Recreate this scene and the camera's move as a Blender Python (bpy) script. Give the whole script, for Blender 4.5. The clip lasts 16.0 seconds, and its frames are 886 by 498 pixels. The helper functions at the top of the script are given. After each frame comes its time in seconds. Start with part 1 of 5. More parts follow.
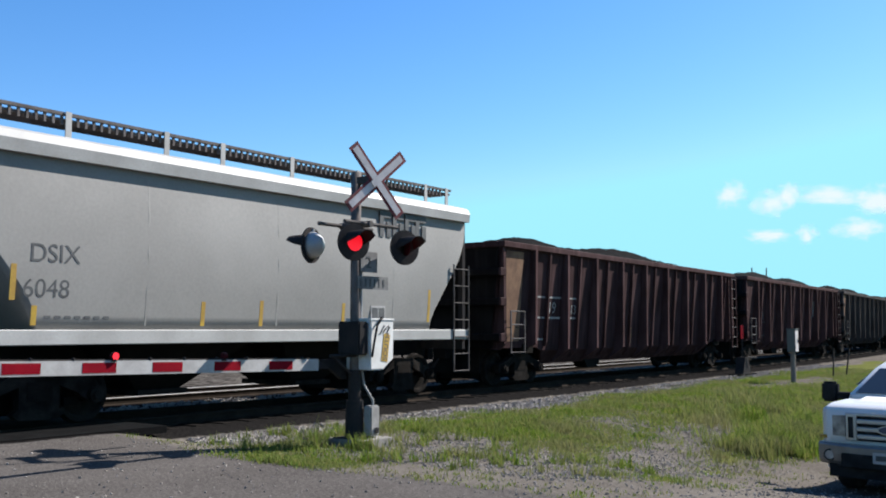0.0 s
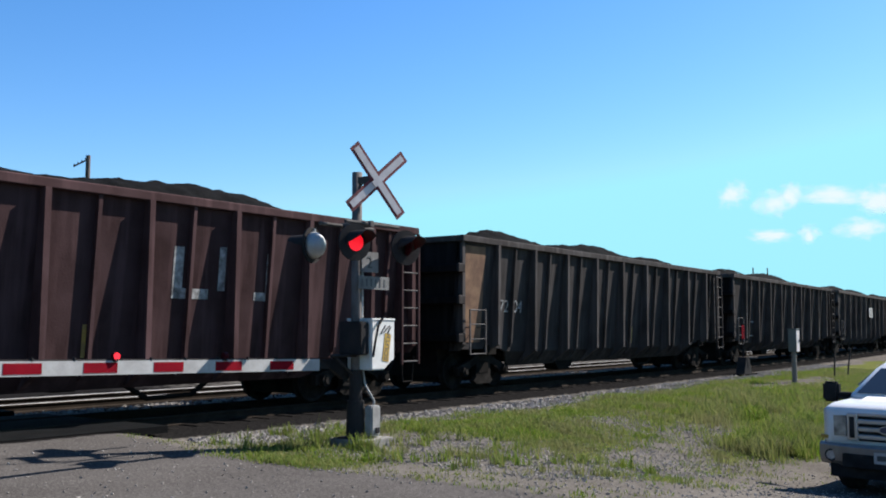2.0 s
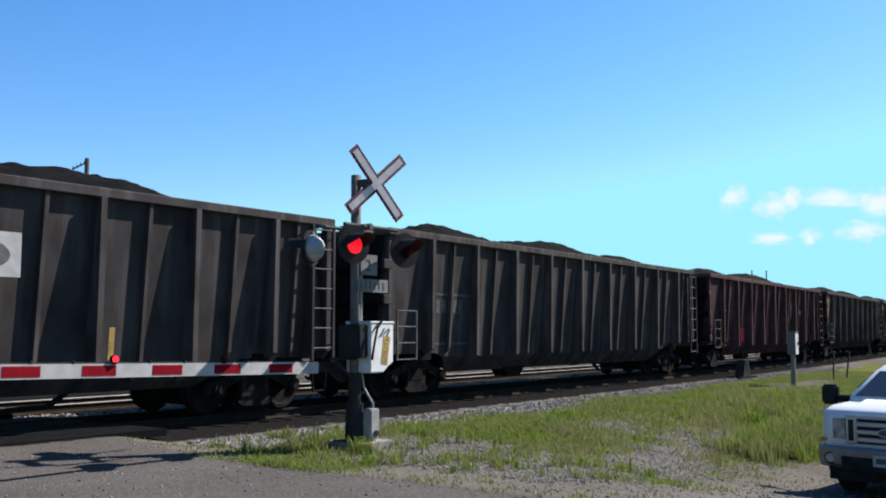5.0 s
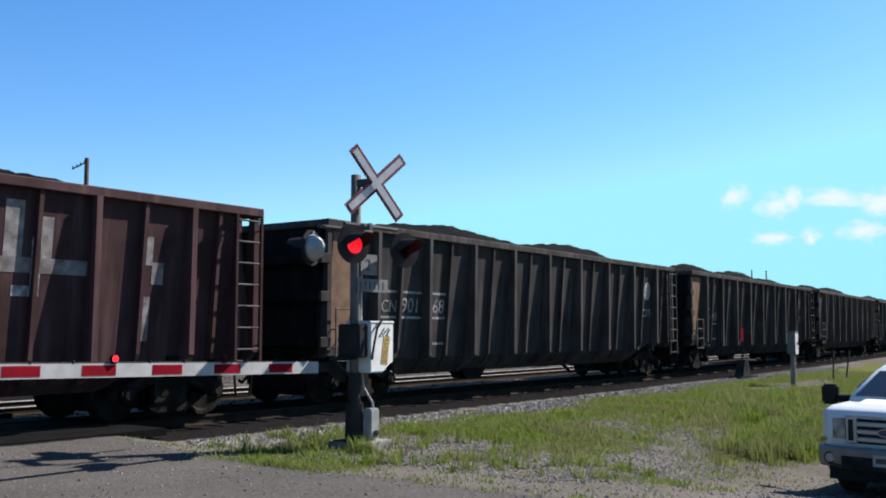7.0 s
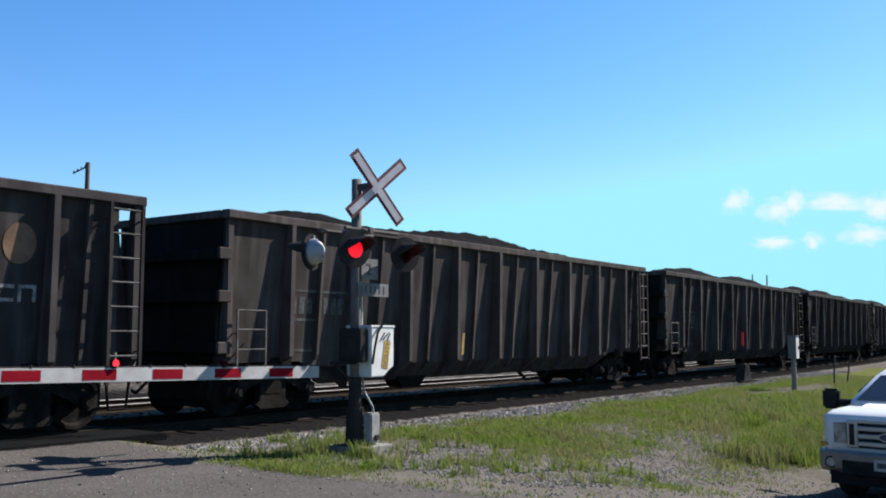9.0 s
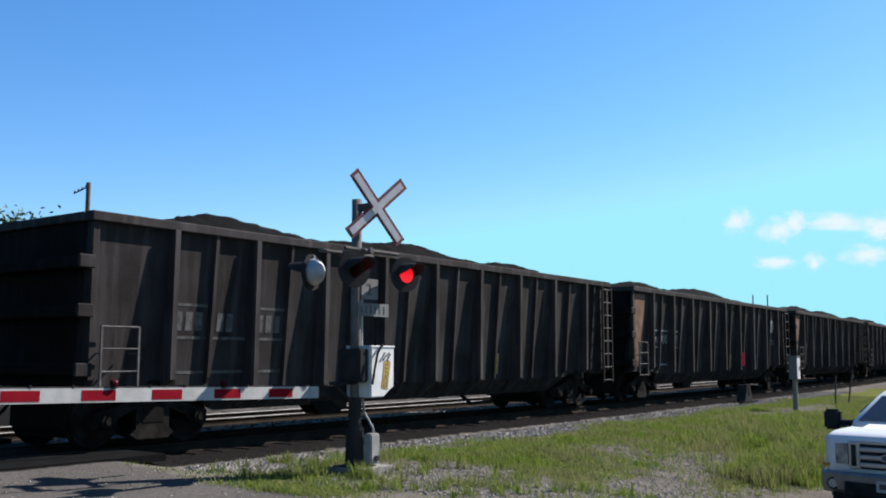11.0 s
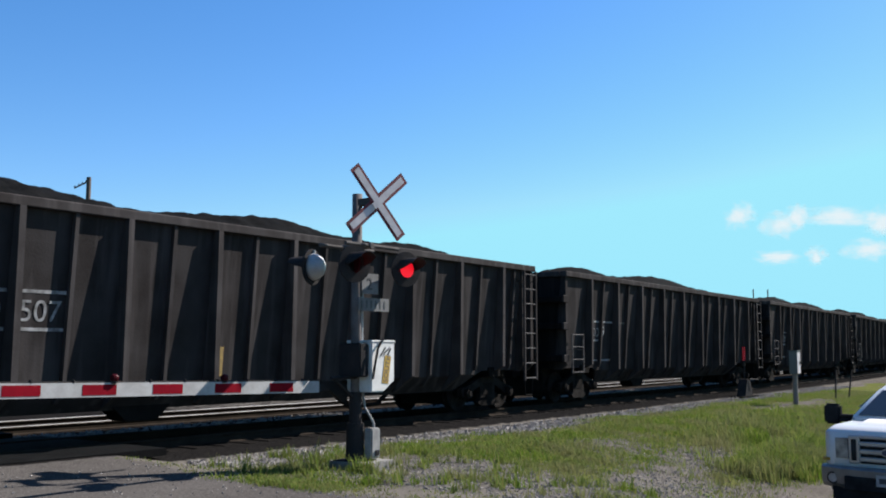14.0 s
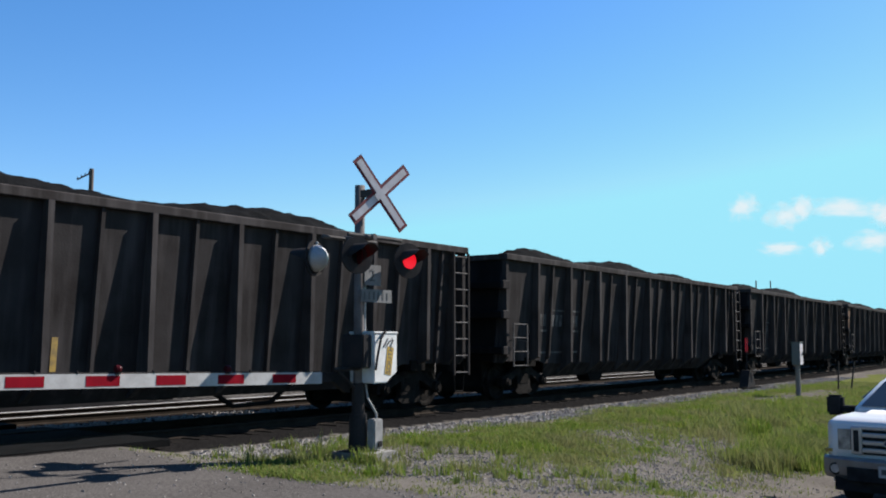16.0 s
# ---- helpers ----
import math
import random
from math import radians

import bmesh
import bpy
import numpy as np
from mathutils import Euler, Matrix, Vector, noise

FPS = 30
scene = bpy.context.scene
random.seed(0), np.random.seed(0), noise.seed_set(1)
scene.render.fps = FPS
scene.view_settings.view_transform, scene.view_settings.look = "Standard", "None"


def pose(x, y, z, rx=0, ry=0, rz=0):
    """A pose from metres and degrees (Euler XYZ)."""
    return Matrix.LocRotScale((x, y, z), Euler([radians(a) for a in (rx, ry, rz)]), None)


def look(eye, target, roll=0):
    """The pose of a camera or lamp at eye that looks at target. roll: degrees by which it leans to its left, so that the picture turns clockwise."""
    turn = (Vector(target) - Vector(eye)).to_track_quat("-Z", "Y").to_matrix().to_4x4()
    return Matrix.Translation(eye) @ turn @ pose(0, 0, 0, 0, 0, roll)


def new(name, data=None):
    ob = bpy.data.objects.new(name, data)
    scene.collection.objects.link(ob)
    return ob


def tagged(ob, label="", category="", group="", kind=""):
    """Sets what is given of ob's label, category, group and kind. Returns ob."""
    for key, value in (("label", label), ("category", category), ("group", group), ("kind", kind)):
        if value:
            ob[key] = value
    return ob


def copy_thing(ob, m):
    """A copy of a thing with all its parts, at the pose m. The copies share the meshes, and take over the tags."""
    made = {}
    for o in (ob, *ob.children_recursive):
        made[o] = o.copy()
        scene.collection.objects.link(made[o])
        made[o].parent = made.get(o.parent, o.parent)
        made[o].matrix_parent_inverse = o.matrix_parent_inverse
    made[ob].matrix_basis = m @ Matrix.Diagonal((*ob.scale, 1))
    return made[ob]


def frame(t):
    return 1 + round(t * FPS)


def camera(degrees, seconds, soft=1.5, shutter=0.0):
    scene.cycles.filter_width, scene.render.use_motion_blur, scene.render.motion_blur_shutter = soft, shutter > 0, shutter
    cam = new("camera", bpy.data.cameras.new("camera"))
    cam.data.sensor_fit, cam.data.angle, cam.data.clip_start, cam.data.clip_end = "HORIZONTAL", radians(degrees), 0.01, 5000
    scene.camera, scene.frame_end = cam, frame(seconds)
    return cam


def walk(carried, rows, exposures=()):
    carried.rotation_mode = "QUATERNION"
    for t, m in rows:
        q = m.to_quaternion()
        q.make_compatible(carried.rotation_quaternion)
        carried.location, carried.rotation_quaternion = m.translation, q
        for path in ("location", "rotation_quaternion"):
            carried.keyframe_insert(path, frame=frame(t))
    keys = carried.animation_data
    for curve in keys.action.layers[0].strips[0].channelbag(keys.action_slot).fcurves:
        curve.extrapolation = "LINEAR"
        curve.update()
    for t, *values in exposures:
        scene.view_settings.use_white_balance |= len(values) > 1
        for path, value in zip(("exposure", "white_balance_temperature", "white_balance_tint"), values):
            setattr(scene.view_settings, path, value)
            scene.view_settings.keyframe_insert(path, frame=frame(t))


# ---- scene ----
LENS = 49.6
cam = camera(LENS, 16.0, soft=1.9)
EYE = (0.0, 0.0, 1.447)
PATH = [
    (0, -53.203, 4.785), (0.5, -53.203, 4.785), (1, -53.212, 4.785), (1.5, -53.16, 4.836),
    (2, -53.143, 4.785), (2.5, -53.16, 4.897), (3, -53.16, 4.87), (3.5, -53.16, 4.836),
    (4, -53.211, 4.897), (6.5, -53.186, 4.983), (7, -53.212, 4.94), (7.5, -53.289, 5.008),
    (8, -53.168, 4.949), (8.5, -53.16, 5.095), (9, -53.177, 5.198), (11.5, -53.142, 6.568),
    (12, -53.116, 6.613), (12.5, -53.099, 6.698), (13, -53.125, 6.681), (13.5, -53.246, 6.474),
    (14, -53.142, 6.079), (14.5, -53.048, 5.777), (15, -53.142, 5.638), (15.5, -53.048, 5.483),
    (16, -52.987, 5.562),
]
walk(cam, [(t, pose(*EYE, 90 + p, 0, y)) for t, y, p in PATH], exposures=[(0, 1.26), (9, 1.26), (11.5, 1.2), (13.5, 1.15), (16, 1.12)])

# ---- daylight ----
SUN = Vector((0.935, -0.354, 0)).normalized() * math.cos(radians(40)) + Vector((0, 0, math.sin(radians(40))))
world = bpy.data.worlds.new("sky")
scene.world = world
world.use_nodes = True
wn, wl = world.node_tree.nodes, world.node_tree.links
sky = wn.new("ShaderNodeTexSky")
sky.sky_type, sky.sun_disc = "NISHITA", False
sky.sun_elevation, sky.sun_rotation = radians(40), math.atan2(SUN.x, SUN.y)
sky.air_density, sky.dust_density, sky.ozone_density = 1.0, 0.3, 2.0
hue = wn.new("ShaderNodeHueSaturation")
hue.inputs["Saturation"].default_value = 1.3
tint = wn.new("ShaderNodeMix")
tint.data_type, tint.blend_type = "RGBA", "MULTIPLY"
tint.inputs[0].default_value, tint.inputs[7].default_value = 1.0, (0.85, 0.98, 1.14, 1)
wl.new(sky.outputs[0], hue.inputs["Color"])
wl.new(hue.outputs[0], tint.inputs[6])
cap = wn.new("ShaderNodeMix")
cap.data_type, cap.blend_type = "RGBA", "DARKEN"
cap.inputs[0].default_value, cap.inputs[7].default_value = 1.0, (2.3, 5.3, 6.4, 1)
wl.new(tint.outputs[2], cap.inputs[6])
wl.new(cap.outputs[2], wn["Background"].inputs[0])
wn["Background"].inputs[1].default_value = 0.07
sun = new("sun", bpy.data.lights.new("sun", "SUN"))
sun.data.energy, sun.data.angle, sun.data.color = 5.0, radians(0.5), (1.0, 0.97, 0.94)
sun.matrix_world = look((0, 0, 0), -SUN)


# ---- materials ----
def material(name, colour, rough=0.7, metal=0.0, other=None, scale=4.0, mix=0.5, bump=0.15, fine=40.0, stretch=(1, 1, 1),
             tinted=False, streak=None):
    """Colour varied at two scales with a fine relief; tinted: multiplied by the object's own colour."""
    m = bpy.data.materials.new(name)
    m.use_nodes = True
    n, l = m.node_tree.nodes, m.node_tree.links
    b = n["Principled BSDF"]
    tc = n.new("ShaderNodeTexCoord")
    mp = n.new("ShaderNodeMapping")
    mp.inputs["Scale"].default_value = stretch
    l.new(tc.outputs["Object"], mp.inputs[0])
    info = n.new("ShaderNodeObjectInfo")
    shift = n.new("ShaderNodeVectorMath")
    shift.operation = "MULTIPLY_ADD"
    l.new(info.outputs["Random"], shift.inputs[0])
    shift.inputs[1].default_value = (37, 19, 11)
    l.new(mp.outputs[0], shift.inputs[2])
    big, small = n.new("ShaderNodeTexNoise"), n.new("ShaderNodeTexNoise")
    for tex, s, d in ((big, scale, 5.0), (small, fine, 3.0)):
        tex.inputs["Scale"].default_value, tex.inputs["Detail"].default_value = s, d
        l.new(shift.outputs[0], tex.inputs["Vector"])
    ramp = n.new("ShaderNodeValToRGB")
    ramp.color_ramp.elements[0].position, ramp.color_ramp.elements[1].position = 0.35, 0.68
    other = other or tuple(c * 0.6 for c in colour)
    ramp.color_ramp.elements[0].color, ramp.color_ramp.elements[1].color = (*other, 1), (*colour, 1)
    l.new(big.outputs["Fac"], ramp.inputs[0])
    mixer = n.new("ShaderNodeMix")
    mixer.data_type, mixer.blend_type = "RGBA", "OVERLAY"
    mixer.inputs[0].default_value = mix
    l.new(ramp.outputs[0], mixer.inputs[6])
    l.new(small.outputs["Color"], mixer.inputs[7])
    grey = n.new("ShaderNodeRGBToBW")
    l.new(small.outputs["Color"], grey.inputs[0])
    l.new(grey.outputs[0], mixer.inputs[7])
    out = mixer.outputs[2]
    if streak:
        st = n.new("ShaderNodeTexNoise")
        st.inputs["Scale"].default_value, st.inputs["Detail"].default_value = 1.0, 4.0
        ms = n.new("ShaderNodeMapping")
        ms.inputs["Scale"].default_value = (5.0, 5.0, 0.35)
        l.new(shift.outputs[0], ms.inputs[0])
        l.new(ms.outputs[0], st.inputs["Vector"])
        sr = n.new("ShaderNodeValToRGB")
        sr.color_ramp.elements[0].position, sr.color_ramp.elements[1].position = 0.5, 0.72
        sr.color_ramp.elements[0].color, sr.color_ramp.elements[1].color = (0, 0, 0, 1), (0.75, 0.75, 0.75, 1)
        l.new(st.outputs["Fac"], sr.inputs[0])
        mx = n.new("ShaderNodeMix")
        mx.data_type = "RGBA"
        l.new(sr.outputs[0], mx.inputs[0])
        l.new(out, mx.inputs[6])
        mx.inputs[7].default_value = (*streak, 1)
        out = mx.outputs[2]
    if tinted:
        tm = n.new("ShaderNodeMix")
        tm.data_type, tm.blend_type = "RGBA", "MULTIPLY"
        tm.inputs[0].default_value = 1.0
        l.new(out, tm.inputs[6])
        l.new(info.outputs["Color"], tm.inputs[7])
        out = tm.outputs[2]
    l.new(out, b.inputs["Base Color"])
    b.inputs["Roughness"].default_value, b.inputs["Metallic"].default_value = rough, metal
    if bump:
        bp = n.new("ShaderNodeBump")
        bp.inputs["Strength"].default_value, bp.inputs["Distance"].default_value = bump, 0.02
        l.new(small.outputs["Fac"], bp.inputs["Height"])
        l.new(bp.outputs[0], b.inputs["Normal"])
    return m


def glowing(name, colour, strength):
    m = bpy.data.materials.new(name)
    m.use_nodes = True
    b = m.node_tree.nodes["Principled BSDF"]
    b.inputs["Base Color"].default_value = (*colour, 1)
    b.inputs["Emission Color"].default_value, b.inputs["Emission Strength"].default_value = (*colour, 1), strength
    return m


CAR = material("gondola_steel", (1.0, 1.0, 1.0), 0.75, 0.0, (0.6, 0.57, 0.55), 1.3, 0.5, 0.15, 30, tinted=True, streak=(1.6, 1.57, 1.55))
HOPPER = material("hopper_paint", (0.225, 0.212, 0.195), 0.65, 0.0, (0.175, 0.164, 0.15), 0.5, 0.2, 0.05, 20)
HOPPER_WHITE = material("hopper_white_paint", (0.33, 0.32, 0.305), 0.6, 0.0, (0.25, 0.24, 0.225), 1.5, 0.2, 0.05, 30)
BLACK = material("black_steel", (0.02, 0.02, 0.021), 0.7, 0.0, (0.035, 0.03, 0.028), 3, 0.4, 0.2, 40)
# Running gear near-black: the darkness under the cars is put into both colours.
UNDER = material("dark_running_gear", (0.008, 0.0072, 0.0065), 0.95, 0.0, (0.014, 0.012, 0.0105), 3, 0.5, 0.3, 40)
CAST = material("dark_cast_steel", (0.024, 0.0205, 0.018), 0.9, 0.0, (0.008, 0.007, 0.0062), 4, 0.5, 0.3, 40)
RUNG = material("worn_rung_steel", (0.12, 0.11, 0.105), 0.7, 0.0, (0.06, 0.052, 0.048), 6, 0.4, 0.1, 60)
RAIL = material("rail_steel", (0.03, 0.023, 0.018), 0.9, 0.0, (0.018, 0.014, 0.011), 3, 0.4, 0.2, 40)
RAILHEAD = material("polished_railhead", (0.42, 0.4, 0.38), 0.5, 0.3, (0.28, 0.26, 0.245), 3, 0.2, 0.05, 40)
# Crossing planks: the train's shadow on them is put into the colour.
SHADE_PLANK = material("shade_dark_crossing_plank", (0.008, 0.0078, 0.0078), 0.95, 0.0, (0.005, 0.005, 0.005), 3, 0.5, 0.4, 30)
TIE = material("creosoted_timber", (0.014, 0.012, 0.0105), 0.95, 0.0, (0.008, 0.007, 0.0065), 3, 0.5, 0.5, 30, (1, 4, 4))
COAL = material("coal", (0.008, 0.0077, 0.0076), 0.95, 0.0, (0.004, 0.004, 0.004), 3, 0.8, 1.0, 14)
GALV = material("galvanised_steel", (0.1, 0.09, 0.083), 0.7, 0.0, (0.06, 0.053, 0.049), 4, 0.3, 0.1, 60)
MASTGREY = material("dull_zinc_mast", (0.14, 0.125, 0.118), 0.7, 0.0, (0.09, 0.078, 0.073), 4, 0.4, 0.1, 50)
GALV2 = material("pale_zinc", (0.26, 0.25, 0.235), 0.7, 0.0, (0.17, 0.16, 0.15), 5, 0.4, 0.1, 50)
OLDRED = material("weathered_red_border", (0.16, 0.014, 0.018), 0.7, 0.0, (0.1, 0.012, 0.014), 6, 0.4, 0.05, 60)
OLDWHITE = material("streaked_white_paint", (0.22, 0.2, 0.19), 0.8, 0.0, (0.08, 0.06, 0.056), 5, 0.5, 0.05, 40)
OLDYELLOW = material("faded_yellow_strip", (0.34, 0.21, 0.035), 0.8, 0.0, (0.17, 0.11, 0.04), 7, 0.5, 0.05, 60)
ALU = material("weathered_aluminium", (0.34, 0.335, 0.33), 0.5, 0.25, (0.26, 0.255, 0.25), 5, 0.3, 0.1, 50)
WHITE = material("white_reflective_paint", (0.37, 0.355, 0.34), 0.6, 0.0, (0.29, 0.275, 0.26), 6, 0.2, 0.05, 60)
RED = material("red_reflective_paint", (0.2, 0.006, 0.013), 0.6, 0.0, (0.15, 0.005, 0.011), 6, 0.2, 0.05, 60)
YELLOW = material("yellow_paint", (0.4, 0.25, 0.02), 0.6, 0.0, (0.28, 0.16, 0.02), 5, 0.3, 0.05, 50)
TAN = material("tan_primer", (0.2, 0.125, 0.08), 0.8, 0.0, (0.12, 0.073, 0.052), 3, 0.4, 0.1, 40)
CHALK = material("faded_white_lettering", (0.34, 0.33, 0.32), 0.8, 0.0, (0.13, 0.125, 0.12), 9, 0.4, 0.05, 60)
FAINT = material("worn_white_lettering", (0.11, 0.105, 0.1), 0.85, 0.0, (0.05, 0.047, 0.045), 7, 0.5, 0.05, 60)
CROSSWHITE = material("crossbuck_white_paint", (0.62, 0.56, 0.54), 0.7, 0.0, (0.5, 0.45, 0.43), 6, 0.2, 0.05, 60)
BOXPAINT = material("pale_box_paint", (0.6, 0.58, 0.55), 0.6, 0.0, (0.48, 0.46, 0.43), 4, 0.25, 0.05, 50)
DARKLETTER = material("dark_lettering", (0.03, 0.03, 0.032), 0.6, 0.0, (0.06, 0.06, 0.06), 9, 0.3, 0.0, 60)
CONCRETE = material("concrete", (0.2, 0.185, 0.165), 0.95, 0.0, (0.13, 0.12, 0.105), 3, 0.5, 0.4, 40)
WOOD = material("weathered_post", (0.2, 0.17, 0.14), 0.9, 0.0, (0.13, 0.11, 0.09), 3, 0.5, 0.4, 40, (4, 4, 0.5))
SIGNPLATE = material("weathered_sign_plate", (0.17, 0.165, 0.16), 0.7, 0.0, (0.12, 0.115, 0.11), 6, 0.3, 0.1, 50)
# Cabinet case darker than its paint: the shade on its side is coloured in.
CABINET = material("shaded_cabinet_paint", (0.1, 0.108, 0.096), 0.7, 0.0, (0.11, 0.115, 0.105), 3, 0.3, 0.05, 40)
LIT = glowing("lit_red_lens", (1.0, 0.008, 0.022), 0.34)
DULLRED = material("unlit_red_lens", (0.05, 0.008, 0.01), 0.25, 0.0, (0.04, 0.006, 0.008), 8, 0.2, 0.0, 60)
LEAF = material("leaves", (0.045, 0.09, 0.02), 0.7, 0.0, (0.028, 0.055, 0.013), 2, 0.4, 0.0, 20)
BARK = material("bark", (0.12, 0.09, 0.07), 0.9, 0.0, (0.07, 0.05, 0.04), 4, 0.5, 0.5, 30)

for dull in (SHADE_PLANK, TIE, UNDER, COAL, BLACK, CAR, CAST, RAIL, RAILHEAD, MASTGREY, GALV, CHALK, FAINT, CROSSWHITE, TAN, SIGNPLATE, DULLRED, RED, WHITE, RUNG):
    dull.node_tree.nodes["Principled BSDF"].inputs["Specular IOR Level"].default_value = 0.02

# ---- mesh helpers ----
def box(bm, x0, x1, y0, y1, z0, z1):
    v = [bm.verts.new((x, y, z)) for x in (x0, x1) for y in (y0, y1) for z in (z0, z1)]
    for f in ((0, 1, 3, 2), (4, 6, 7, 5), (0, 4, 5, 1), (2, 3, 7, 6), (0, 2, 6, 4), (1, 5, 7, 3)):
        bm.faces.new([v[i] for i in f])
    return bm


def rod(bm, a, b, r, r2=None, seg=8, caps=True):
    a, b = Vector(a), Vector(b)
    r2 = r if r2 is None else r2
    q = (b - a).to_track_quat("Z", "Y")
    ring = lambda c, rr: [bm.verts.new(c + q @ Vector((rr * math.cos(i * 2 * math.pi / seg), rr * math.sin(i * 2 * math.pi / seg), 0))) for i in range(seg)]
    p, o = ring(a, r), ring(b, r2)
    for i in range(seg):
        bm.faces.new((p[i], p[(i + 1) % seg], o[(i + 1) % seg], o[i]))
    if caps:
        bm.faces.new(p[::-1])
        bm.faces.new(o)
    return bm


def prism(bm, outline, axis, a, b):
    """An outline of 2D points pushed from a to b along an axis; the outline holds the other two axes in order."""
    def at(p, s):
        return {"x": (s, p[0], p[1]), "y": (p[0], s, p[1]), "z": (p[0], p[1], s)}[axis]
    u, w = [bm.verts.new(at(p, a)) for p in outline], [bm.verts.new(at(p, b)) for p in outline]
    n = len(outline)
    for i in range(n):
        bm.faces.new((u[i], u[(i + 1) % n], w[(i + 1) % n], w[i]))
    bm.faces.new(u[::-1])
    bm.faces.new(w)
    return bm


def loft(bm, rings, closed=True, caps=True):
    rs = [[bm.verts.new(p) for p in ring] for ring in rings]
    n = len(rs[0])
    for p, q in zip(rs, rs[1:]):
        for i in range(n if closed else n - 1):
            bm.faces.new((p[i], p[(i + 1) % n], q[(i + 1) % n], q[i]))
    if caps and closed:
        bm.faces.new(rs[0][::-1])
        bm.faces.new(rs[-1])
    return bm


def bevel(bm, w, seg=2):
    bmesh.ops.bevel(bm, geom=bm.edges[:], offset=w, segments=seg, affect="EDGES", clamp_overlap=True)
    return bm


def mesh(name, bm, mat, smooth=False):
    bmesh.ops.recalc_face_normals(bm, faces=bm.faces)
    me = bpy.data.meshes.new(name)
    bm.to_mesh(me)
    bm.free()
    me.materials.append(mat)
    if smooth:
        me.polygons.foreach_set("use_smooth", [True] * len(me.polygons))
    return me


def part(name, bm, mat, parent=None, label="", at=None, smooth=False):
    """Links a bmesh, or a mesh made before, as one object under a thing or a part."""
    me = bm if isinstance(bm, bpy.types.Mesh) else mesh(name, bm, mat, smooth)
    ob = new(name, me)
    ob.parent = parent
    if at is not None:
        ob.matrix_basis = at
    return tagged(ob, label)


def thing(name, label, category, group="", at=None):
    ob = new(name)
    if at is not None:
        ob.matrix_basis = at
    return tagged(ob, label, category, group)


def lettering(name, text, size, mat, parent, m, label="", depth=0.004):
    cu = bpy.data.curves.new(name, "FONT")
    cu.body, cu.size, cu.extrude = text, size, depth
    cu.materials.append(mat)
    ob = new(name, cu)
    ob.parent, ob.matrix_basis = parent, m
    return tagged(ob, label)


B = bmesh.new

# ---- the line of the track ----
BEND, OFF = 0.001143, 14.17


def on_track(s, side=0.0, z=0.0):
    """A pose on the track at s metres along; side: metres to the left of the way."""
    a = BEND * s
    return Matrix.Translation((math.sin(a) / BEND - side * math.sin(a), OFF + (1 - math.cos(a)) / BEND + side * math.cos(a), z)) @ Matrix.Rotation(a, 4, "Z")


def smooth(t):
    t = min(1.0, max(0.0, t))
    return t * t * (3 - 2 * t)


def track_y(x):
    return OFF + BEND * x * x / 2


def road_cover(x, y):
    """1 on the paved road and the gravel yard, 0 on the verge."""
    edge = 8.9 + 0.35 * math.sin(y * 1.3) + 0.3 * math.sin(y * 0.6)
    on_road = smooth((edge - x) / 0.8 + 0.5)
    yard = smooth((5.6 - 0.05 * (x - 12) + 0.4 * math.sin(x * 0.9) - y) / 1.2 + 0.5)
    return max(on_road, yard)


def ground_z(x, y):
    dc = y - track_y(x) if abs(x) < 160 else 30.0
    z = -0.22
    if abs(x) < 160:
        if -2.9 < dc < 7.4:
            z = -0.30 + 0.13 * smooth((dc + 2.9) / 1.3) * smooth((7.4 - dc) / 1.2)
        elif dc >= 7.4:
            z = -0.30 - 0.3 * smooth((dc - 7.4) / 6)
    else:
        z = -0.5
    if dc < 0:
        z -= 0.68 * smooth((9.3 - y) / 5.3) * smooth((x - 8.5) / 7.0)
    road = smooth((9.4 - x) / 1.2) * smooth((x + 9) / 1.2)
    z = z * (1 - road) + road * (-0.03 if -1.9 < dc < 6.5 else -0.03 - 0.14 * smooth((-1.9 - dc) / 3) if dc < 0 else -0.1)
    return z + 0.03 * noise.noise((x * 0.7, y * 0.7, 0)) * (1 - road) * (1 if dc < -3 or dc > 8 else 0.2)


